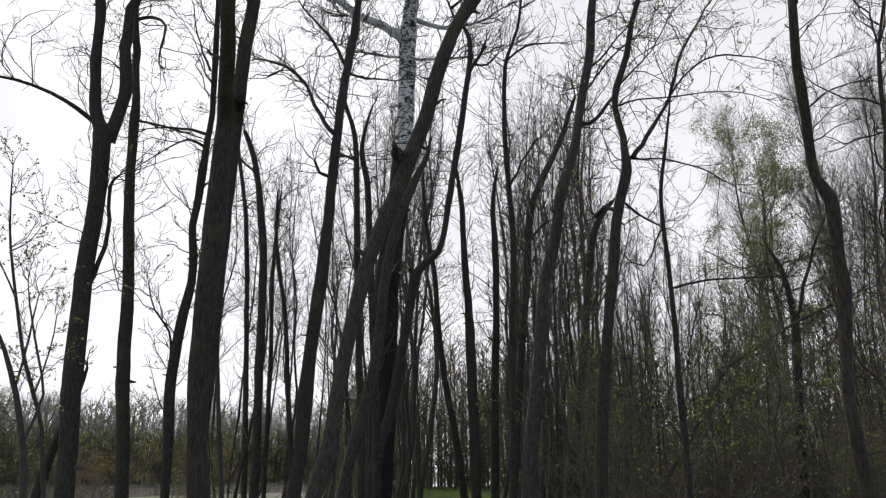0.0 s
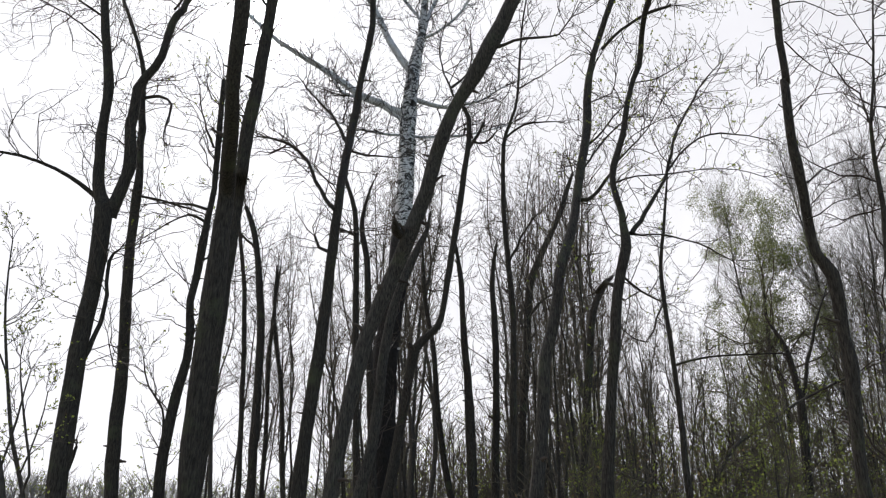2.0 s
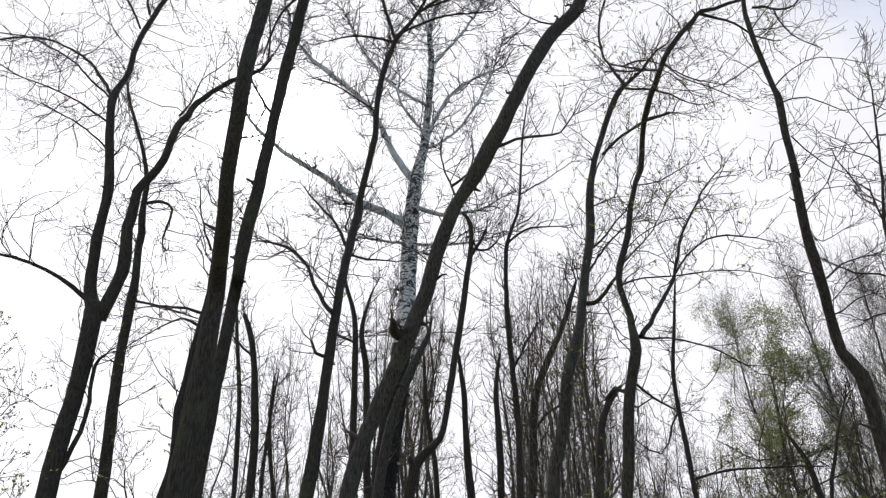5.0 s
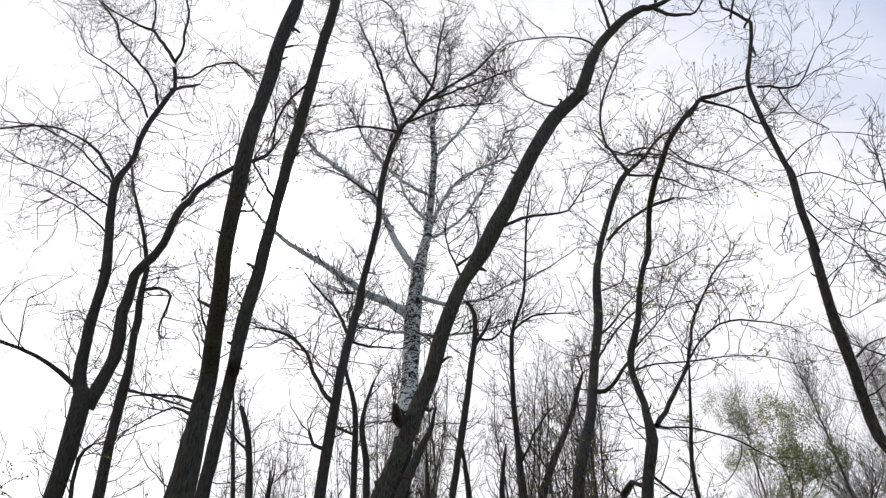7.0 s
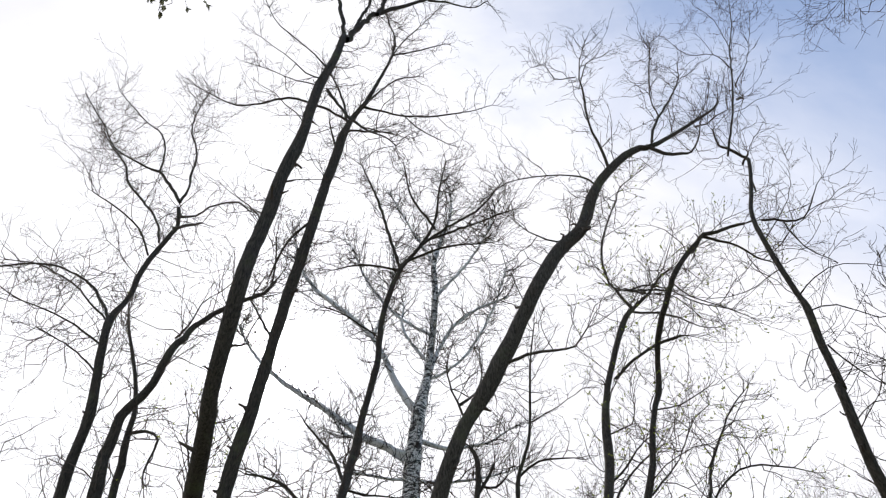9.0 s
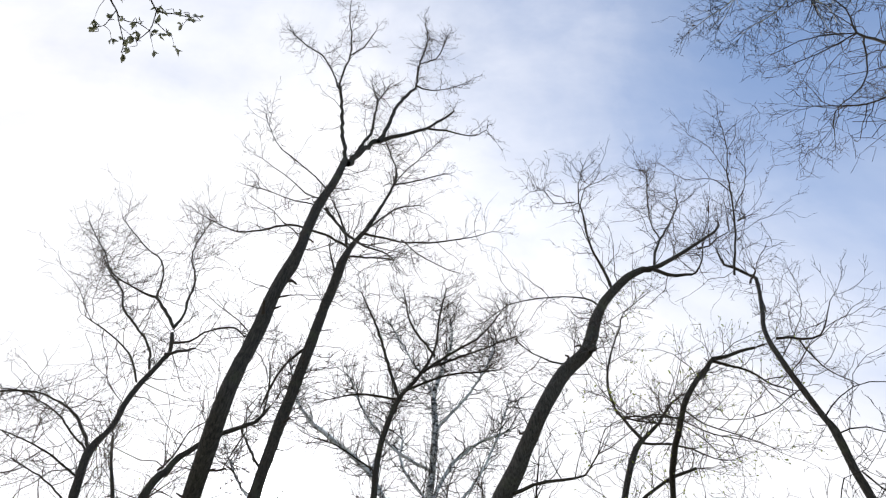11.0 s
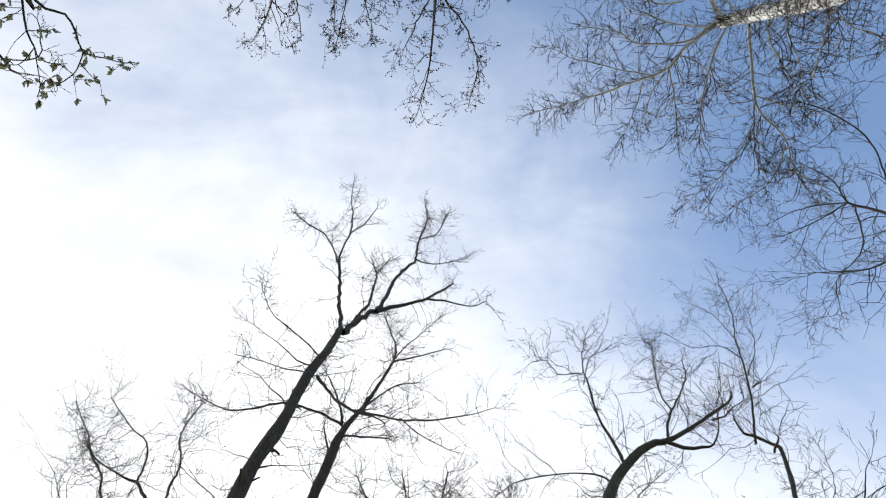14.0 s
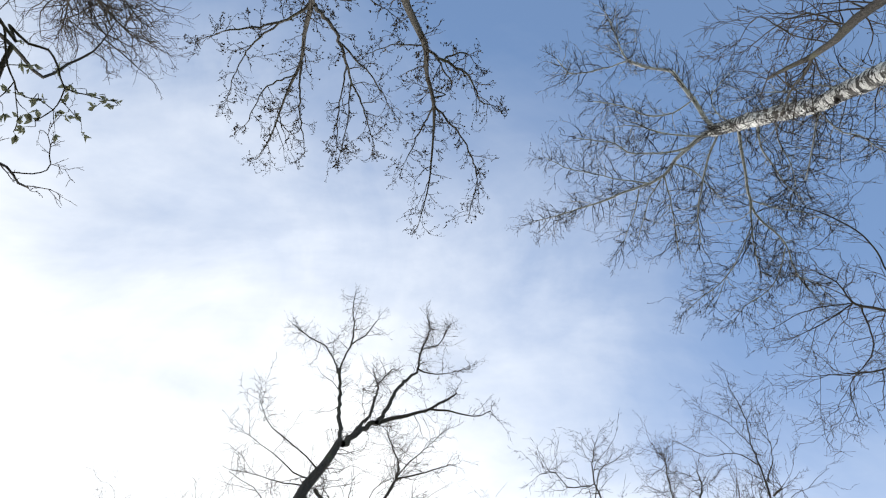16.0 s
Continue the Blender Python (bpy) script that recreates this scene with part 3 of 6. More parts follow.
tree("bare_tree", "tall straight bare tree with a narrow forked crown", 43,
     [(-2.97, 9.12, -0.09, 0.118), (-2.96, 9.11, 0.36, 0.088), (-2.79, 8.90, 5.90, 0.079), (-2.76, 8.88, 6.33, 0.080), (-2.76, 8.87, 6.74, 0.088), (-2.75, 8.86, 7.14, 0.092), (-2.71, 8.85, 7.55, 0.094), (-2.67, 8.84, 7.97, 0.092), (-2.62, 8.82, 9.01, 0.082), (-2.56, 8.82, 10.18, 0.088), (-2.46, 8.84, 11.59, 0.095), (-2.37, 8.87, 13.22, 0.094), (-2.24, 8.90, 15.04, 0.097), (-2.20, 8.91, 15.38, 0.081), (-2.13, 8.92, 15.85, 0.057), (-1.86, 8.95, 16.73, 0.048)],
     [[(-1.91, 8.94, 16.61, 0.047), (-1.76, 9.04, 17.55, 0.044), (-1.61, 9.17, 18.70, 0.035), (-1.49, 9.30, 19.82, 0.031), (-1.48, 9.44, 21.15, 0.026), (-1.74, 9.59, 22.68, 0.021), (-2.08, 9.75, 24.52, 0.019)],
      [(-1.99, 8.94, 16.50, 0.036), (-1.51, 8.91, 16.24, 0.025), (-1.06, 8.86, 15.93, 0.020), (-0.46, 8.80, 15.78, 0.020), (0.13, 8.74, 15.79, 0.015), (0.60, 8.67, 15.83, 0.0099), (0.94, 8.60, 15.91, 0.0074)],
      [(-1.80, 8.95, 16.83, 0.026), (-1.62, 9.15, 17.66, 0.022), (-1.29, 9.40, 18.71, 0.018), (-0.78, 9.68, 19.43, 0.012)],
      [(-2.21, 8.91, 15.40, 0.024), (-1.70, 9.17, 15.79, 0.020), (-1.29, 9.48, 16.24, 0.015)],
      [(-2.22, 8.92, 15.79, 0.030), (-2.39, 8.86, 16.63, 0.026), (-2.59, 8.76, 17.21, 0.021), (-2.79, 8.65, 17.66, 0.016)],
      [(-2.23, 8.92, 15.84, 0.030), (-2.78, 8.88, 16.32, 0.030), (-3.48, 8.82, 16.66, 0.026), (-3.88, 8.75, 16.46, 0.025), (-4.30, 8.68, 16.10, 0.019), (-4.78, 8.59, 16.04, 0.014), (-5.65, 8.51, 16.67, 0.0098)],
      [(-1.39, 8.95, 19.16, 0.024), (-0.84, 8.77, 18.98, 0.018), (-0.16, 8.52, 18.81, 0.012)],
      [(-2.28, 8.89, 14.53, 0.023), (-2.42, 8.76, 14.96, 0.019), (-2.49, 8.57, 15.20, 0.014)],
      [(-1.54, 8.95, 18.32, 0.023), (-1.28, 8.84, 19.36, 0.018), (-0.68, 8.68, 20.44, 0.013), (-0.18, 8.51, 21.18, 0.0097)],
      [(-2.57, 8.82, 9.17, 0.023), (-2.98, 9.06, 9.92, 0.018), (-3.32, 9.35, 10.67, 0.015), (-3.37, 9.67, 11.36, 0.012)],
      [(-2.47, 8.85, 12.14, 0.025), (-2.87, 9.08, 11.88, 0.020), (-3.10, 9.36, 11.52, 0.020), (-3.25, 9.67, 11.51, 0.012)],
      [(-1.06, 8.93, 16.15, 0.015), (-0.60, 9.16, 15.82, 0.013), (-0.03, 9.44, 15.70, 0.0100)]], twigs=5.5, twig_len=0.9, first=0.42, thick=0.008, thin=0.0030)
tree("bare_tree", "slim bare tree with a wavering dark trunk", 6,
     [(-3.32, 9.30, -0.10, 0.082), (-3.34, 9.30, 0.35, 0.061), (-3.37, 9.30, 1.31, 0.054), (-3.39, 9.30, 1.84, 0.062), (-3.44, 9.30, 2.52, 0.069), (-3.41, 9.30, 3.24, 0.065), (-3.36, 9.30, 3.61, 0.066), (-3.31, 9.30, 3.98, 0.053), (-3.32, 9.30, 4.37, 0.054), (-3.37, 9.30, 4.77, 0.051), (-3.33, 9.30, 5.18, 0.052), (-3.31, 9.30, 5.59, 0.060), (-3.29, 9.30, 6.02, 0.043), (-3.26, 9.30, 6.46, 0.041), (-3.30, 9.30, 7.37, 0.042), (-3.34, 9.30, 8.32, 0.036)],
     [[(-3.33, 9.30, 6.13, 0.023), (-3.54, 9.30, 6.20, 0.019), (-3.85, 9.30, 6.23, 0.015), (-4.16, 9.30, 6.21, 0.0075)],
      [(-3.32, 9.30, 5.93, 0.023), (-3.56, 9.30, 6.04, 0.015), (-3.82, 9.30, 5.92, 0.011), (-4.17, 9.30, 5.67, 0.0074)],
      [(-3.35, 9.30, 7.13, 0.016), (-3.60, 9.30, 7.73, 0.012), (-3.70, 9.30, 8.23, 0.0084)],
      [(-3.44, 9.30, 2.70, 0.020), (-3.53, 9.30, 3.33, 0.013), (-3.75, 9.30, 3.61, 0.011), (-3.87, 9.30, 3.98, 0.0073)]], twigs=5.50, twig_len=0.90, leaf_share=0.12, first=0.25, thick=0.0100, thin=0.0038, leaf_size=0.0350)
tree("bare_tree", "slender bare tree with a dense twiggy crown", 7,
     [(-1.94, 9.62, -0.08, 0.138), (-1.92, 9.62, 0.37, 0.103), (-1.87, 9.62, 1.33, 0.092), (-1.81, 9.62, 1.88, 0.090), (-1.78, 9.62, 2.59, 0.096), (-1.74, 9.62, 3.33, 0.084), (-1.65, 9.62, 4.11, 0.090), (-1.61, 9.62, 4.92, 0.074), (-1.56, 9.61, 5.77, 0.068), (-1.54, 9.85, 6.79, 0.064), (-1.56, 10.64, 8.16, 0.071), (-1.54, 11.02, 8.90, 0.070), (-1.54, 11.30, 9.62, 0.058), (-1.45, 11.44, 10.49, 0.061), (-1.38, 11.52, 11.21, 0.059), (-1.40, 11.61, 12.00, 0.057), (-1.35, 11.70, 12.89, 0.060), (-1.20, 11.79, 13.81, 0.057), (-1.03, 11.81, 14.35, 0.048), (-0.82, 11.82, 14.72, 0.043), (-0.48, 11.84, 15.50, 0.033), (-0.30, 11.86, 16.31, 0.029), (-0.26, 11.88, 17.24, 0.024), (-0.07, 11.91, 18.81, 0.019)],
     [[(-1.58, 9.65, 6.30, 0.035), (-1.86, 9.91, 6.74, 0.029), (-2.25, 10.43, 7.62, 0.026), (-2.71, 10.64, 8.06, 0.022), (-3.11, 10.65, 8.15, 0.013)],
      [(-1.60, 10.68, 8.01, 0.031), (-1.96, 11.11, 8.86, 0.024), (-2.42, 11.32, 9.48, 0.019), (-2.70, 11.37, 9.89, 0.0096)],
      [(-1.61, 9.60, 5.61, 0.027), (-1.75, 9.60, 5.67, 0.022), (-1.83, 9.60, 5.85, 0.019)],
      [(-1.60, 10.62, 7.88, 0.022), (-1.25, 10.55, 7.74, 0.018), (-0.77, 10.52, 7.67, 0.0087)],
      [(-1.08, 11.80, 14.14, 0.042), (-1.36, 11.80, 15.15, 0.038), (-1.76, 11.80, 16.71, 0.033), (-2.36, 11.80, 18.48, 0.015)],
      [(-0.68, 11.80, 15.04, 0.037), (0.07, 11.80, 15.81, 0.033), (0.77, 11.80, 16.46, 0.027), (1.41, 11.80, 17.63, 0.014)],
      [(-0.34, 11.80, 15.69, 0.033), (-0.93, 11.80, 16.93, 0.028), (-1.21, 11.80, 18.46, 0.014)],
      [(-0.95, 11.80, 14.46, 0.030), (-0.06, 11.80, 14.96, 0.026), (1.14, 11.80, 15.16, 0.013)],
      [(-1.08, 11.80, 14.14, 0.030), (-1.97, 11.80, 14.34, 0.025), (-2.62, 11.80, 14.16, 0.012)],
      [(-0.49, 11.80, 15.24, 0.032), (0.51, 11.80, 15.78, 0.026), (1.05, 11.80, 16.11, 0.020), (1.63, 11.80, 16.44, 0.014)],
      [(-1.40, 11.62, 11.89, 0.021), (-2.17, 11.68, 12.60, 0.017), (-2.83, 11.71, 12.96, 0.012)]], twigs=7.5, twig_len=1.1, first=0.3, thick=0.0100, thin=0.0042)
tree("bare_tree", "tall bare tree with dark furrowed bark", 8,
     [(-1.32, 13.00, -0.10, 0.105), (-1.34, 13.00, 0.35, 0.080), (-1.37, 13.00, 1.19, 0.072), (-1.43, 13.00, 2.40, 0.069), (-1.51, 13.00, 3.88, 0.063), (-1.60, 13.00, 5.57, 0.060), (-1.65, 13.00, 6.83, 0.057), (-1.73, 13.00, 7.90, 0.047), (-1.94, 13.00, 8.60, 0.037), (-2.04, 13.00, 9.05, 0.022)],
     [[(-1.69, 13.00, 7.37, 0.025), (-1.98, 13.00, 7.50, 0.027), (-2.14, 13.00, 7.64, 0.016)]], twigs=5.11, twig_len=0.88, thick=0.0098, thin=0.0037)
tree("bare_tree", "tall bare tree with dark furrowed bark", 9,
     [(-1.14, 14.00, -0.10, 0.127), (-1.16, 14.00, 0.35, 0.097), (-1.19, 14.00, 1.16, 0.088), (-1.28, 14.00, 2.98, 0.076), (-1.42, 14.00, 5.19, 0.069), (-1.49, 14.00, 6.37, 0.065), (-1.57, 14.00, 7.37, 0.061), (-1.70, 14.00, 8.00, 0.051), (-1.61, 14.00, 8.66, 0.034), (-1.50, 14.00, 9.07, 0.018)],
     [], twigs=5.12, twig_len=0.88, thick=0.0098, thin=0.0037)
tree("bare_tree", "bare tree leaning strongly, with a burl on its trunk", 10,
     [(-1.35, 6.88, -0.13, 0.113), (-1.29, 6.88, 0.33, 0.084), (-1.15, 6.88, 1.38, 0.075), (-1.04, 6.88, 1.76, 0.077), (-0.98, 6.88, 2.26, 0.068), (-0.90, 6.87, 2.78, 0.070), (-0.79, 6.87, 3.33, 0.074), (-0.72, 6.87, 3.62, 0.070), (-0.62, 6.87, 3.91, 0.080), (-0.51, 6.84, 4.19, 0.077), (-0.39, 6.78, 4.47, 0.077), (-0.28, 6.73, 4.76, 0.082), (-0.17, 6.67, 5.04, 0.078), (-0.11, 6.62, 5.30, 0.074), (-0.04, 6.56, 5.53, 0.076), (0.05, 6.51, 5.77, 0.074), (0.16, 6.46, 6.01, 0.065), (0.35, 6.38, 6.31, 0.081), (0.48, 6.32, 6.57, 0.081), (0.63, 6.26, 6.85, 0.080), (0.79, 6.20, 7.21, 0.075), (0.96, 6.14, 7.59, 0.072), (1.26, 6.23, 8.20, 0.079), (1.45, 6.26, 8.46, 0.080), (1.59, 6.29, 8.72, 0.076), (1.74, 6.34, 9.15, 0.073), (1.89, 6.39, 9.60, 0.064), (2.12, 6.40, 10.02, 0.060), (2.42, 6.39, 10.41, 0.055), (2.70, 6.41, 10.66, 0.046), (2.97, 6.43, 10.79, 0.035), (4.13, 6.53, 11.98, 0.018), (4.31, 6.56, 12.36, 0.015)],
     [[(-0.42, 6.76, 4.61, 0.058), (-0.46, 6.51, 4.58, 0.041), (-0.46, 6.22, 4.52, 0.019)],
      [(2.80, 6.42, 10.72, 0.030), (2.98, 6.37, 10.47, 0.026), (3.19, 6.31, 10.35, 0.020), (3.29, 6.23, 10.27, 0.014), (3.42, 6.16, 10.48, 0.011), (3.48, 6.07, 10.69, 0.0087)],
      [(2.16, 6.40, 10.17, 0.023), (2.11, 6.33, 10.50, 0.021), (2.02, 6.24, 10.79, 0.019), (1.99, 6.15, 11.24, 0.016), (1.99, 6.04, 11.74, 0.013), (1.97, 5.93, 12.08, 0.010), (2.10, 5.82, 12.66, 0.0072)],
      [(2.13, 6.56, 13.13, 0.011), (1.74, 6.43, 12.81, 0.0074), (1.58, 6.28, 12.99, 0.0075), (1.30, 6.11, 12.57, 0.0055)],
      [(2.13, 6.56, 12.69, 0.0092), (2.29, 6.31, 13.12, 0.0075), (2.44, 6.00, 12.73, 0.0054)],
      [(2.91, 6.44, 10.86, 0.021), (3.12, 6.51, 11.50, 0.020), (3.35, 6.60, 12.02, 0.017), (3.67, 6.70, 12.69, 0.014), (4.02, 6.81, 13.56, 0.012), (4.22, 6.92, 14.40, 0.0082)],
      [(3.22, 6.51, 11.70, 0.013), (3.31, 6.67, 12.63, 0.011), (3.62, 6.89, 14.01, 0.012), (4.03, 7.13, 15.66, 0.0090)],
      [(1.91, 6.42, 9.79, 0.014), (1.80, 6.51, 10.07, 0.012), (1.55, 6.62, 10.30, 0.0090), (1.19, 6.75, 10.43, 0.0093), (0.82, 6.89, 10.49, 0.0078), (0.50, 7.03, 10.29, 0.0062)],
      [(1.39, 6.37, 8.52, 0.012), (1.12, 6.24, 8.39, 0.0097), (0.91, 6.10, 8.35, 0.0072), (0.73, 5.92, 8.35, 0.0048)],
      [(1.57, 6.39, 8.77, 0.047), (1.59, 6.20, 8.54, 0.032), (1.58, 5.98, 8.29, 0.016)],
      [(0.54, 6.31, 6.57, 0.021), (0.74, 6.20, 6.58, 0.016), (0.99, 6.07, 6.51, 0.014), (1.16, 5.93, 6.45, 0.0088), (1.26, 5.76, 6.51, 0.0065)],
      [(0.09, 6.38, 6.12, 0.015), (0.24, 6.51, 6.37, 0.011), (0.32, 6.69, 6.75, 0.0093), (0.32, 6.89, 7.18, 0.0074)],
      [(0.17, 6.44, 5.92, 0.013), (0.01, 6.52, 6.39, 0.0094), (-0.04, 6.67, 6.84, 0.0075), (0.03, 6.84, 7.35, 0.0053)],
      [(3.67, 6.48, 11.35, 0.016), (3.78, 6.35, 11.21, 0.012), (3.88, 6.19, 11.17, 0.0091), (3.94, 6.01, 11.01, 0.0059)]], twigs=6.5, twig_len=0.75, mat=BARK_GREY, first=0.35, thick=0.006, thin=0.0025)
tree("bare_tree", "thin bare tree with grey bark, leaning", 11,
     [(-1.67, 10.80, -0.10, 0.130), (-1.59, 10.80, 0.35, 0.099), (-1.43, 10.80, 1.19, 0.090), (-1.31, 10.80, 1.87, 0.084), (-1.06, 10.80, 2.83, 0.083), (-0.96, 10.80, 3.50, 0.080), (-0.88, 10.80, 4.46, 0.078), (-0.75, 10.80, 5.20, 0.075), (-0.54, 10.80, 5.82, 0.068), (-0.36, 10.80, 6.23, 0.056), (-0.24, 10.80, 6.53, 0.035), (-0.20, 10.80, 6.83, 0.017)],
     [], twigs=3.43, twig_len=0.79, mat=BARK_GREY, thick=0.0088, thin=0.0033)
tree("bare_tree", "crooked bare tree with a sharp bend in its trunk", 12,
     [(-1.79, 16.20, -0.10, 0.173), (-1.71, 16.20, 0.35, 0.131), (-1.47, 16.20, 1.66, 0.119), (-1.18, 16.20, 2.72, 0.110), (-1.00, 16.20, 3.70, 0.106), (-0.85, 16.20, 4.58, 0.102), (-0.73, 16.20, 5.36, 0.104), (-0.64, 16.20, 5.89, 0.105), (-0.42, 16.20, 6.20, 0.093), (-0.11, 16.20, 6.50, 0.080), (0.03, 16.20, 6.98, 0.069), (0.15, 16.20, 7.83, 0.076), (0.36, 16.20, 9.17, 0.078), (0.54, 16.20, 10.43, 0.073), (0.69, 16.20, 11.57, 0.068), (0.67, 16.20, 12.16, 0.062), (0.50, 16.20, 12.54, 0.042)],
     [[(-0.64, 16.20, 5.89, 0.062), (-0.76, 16.20, 6.10, 0.049)],
      [(0.63, 16.20, 11.14, 0.047), (0.88, 16.20, 11.59, 0.041), (1.08, 16.20, 12.02, 0.034)],
      [(0.79, 16.20, 11.42, 0.034), (1.10, 16.20, 11.39, 0.027), (1.39, 16.20, 11.73, 0.021)]], twigs=4.78, twig_len=0.94, thick=0.0105, thin=0.0040)
tree("birch_tree", "white-barked birch with dark horizontal marks", 13,
     [(-1.44, 16.90, -0.10, 0.434), (-1.43, 16.90, 0.35, 0.329), (-1.40, 16.90, 2.03, 0.299), (-1.37, 16.90, 3.27, 0.294), (-1.34, 16.90, 4.58, 0.294), (-1.33, 16.90, 5.94, 0.289), (-1.26, 16.90, 6.78, 0.280), (-1.14, 16.90, 7.81, 0.265), (-1.05, 16.90, 8.86, 0.235), (-0.98, 16.90, 9.96, 0.222), (-0.94, 16.90, 11.28, 0.214), (-0.93, 16.90, 12.46, 0.212), (-0.91, 16.90, 12.93, 0.209), (-0.81, 16.90, 14.19, 0.179), (-0.63, 16.90, 15.18, 0.133), (-0.50, 16.90, 16.92, 0.111), (-0.43, 16.90, 18.64, 0.103), (-0.49, 16.90, 20.28, 0.081), (-0.19, 16.90, 21.74, 0.066), (0.11, 16.90, 23.30, 0.039), (-0.10, 16.90, 25.37, 0.021)],
     [[(-0.82, 16.90, 14.03, 0.116), (-1.38, 16.90, 14.93, 0.105), (-1.82, 16.90, 15.98, 0.086), (-2.27, 16.90, 16.88, 0.080), (-3.14, 16.90, 17.86, 0.075), (-4.17, 16.90, 18.88, 0.069), (-4.89, 16.90, 19.98, 0.045), (-5.51, 16.90, 22.06, 0.028)],
      [(-0.92, 16.90, 12.69, 0.110), (-1.58, 16.90, 12.99, 0.104), (-2.38, 16.90, 13.44, 0.099), (-3.42, 16.90, 14.27, 0.087), (-4.68, 16.90, 15.17, 0.068), (-5.71, 16.90, 16.23, 0.047), (-6.53, 16.90, 17.62, 0.025)],
      [(-0.88, 16.90, 13.25, 0.077), (-0.01, 16.90, 12.96, 0.056), (0.92, 16.90, 13.12, 0.035), (1.73, 16.90, 13.64, 0.021)],
      [(-0.63, 16.90, 15.18, 0.060), (-0.10, 16.90, 16.92, 0.056), (0.79, 16.90, 18.00, 0.042), (1.89, 16.90, 18.63, 0.026)],
      [(-0.49, 16.90, 20.28, 0.054), (-1.30, 16.90, 22.05, 0.038), (-2.23, 16.90, 24.32, 0.030)],
      [(-2.27, 16.90, 16.88, 0.041), (-1.89, 16.90, 18.88, 0.034), (-1.85, 16.90, 21.15, 0.028)],
      [(-0.59, 16.90, 15.83, 0.046), (-1.37, 16.90, 17.16, 0.040), (-1.43, 16.90, 18.37, 0.026)],
      [(-0.93, 16.90, 12.31, 0.057), (-1.58, 16.90, 12.91, 0.050), (-2.76, 16.90, 13.43, 0.036), (-3.02, 16.90, 13.86, 0.022)],
      [(-0.63, 16.90, 15.18, 0.046), (0.39, 16.90, 16.02, 0.039), (1.31, 16.90, 17.88, 0.034), (2.00, 16.90, 20.27, 0.018)],
      [(-0.43, 16.90, 18.64, 0.052), (0.48, 16.90, 19.99, 0.044), (1.29, 16.90, 21.73, 0.038), (1.78, 16.90, 23.60, 0.019)],
      [(-0.50, 16.90, 16.92, 0.049), (-1.67, 16.90, 17.87, 0.042), (-2.68, 16.90, 19.44, 0.035), (-3.45, 16.90, 21.45, 0.019)],
      [(-0.93, 16.90, 12.02, 0.040), (-0.07, 16.90, 11.98, 0.033), (0.92, 16.90, 12.12, 0.027), (1.92, 16.90, 12.43, 0.014)],
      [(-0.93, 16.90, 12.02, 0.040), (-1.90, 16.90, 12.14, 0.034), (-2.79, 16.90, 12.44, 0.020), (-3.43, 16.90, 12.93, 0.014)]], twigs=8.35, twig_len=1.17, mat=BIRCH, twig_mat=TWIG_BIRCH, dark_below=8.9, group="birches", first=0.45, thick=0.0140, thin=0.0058)
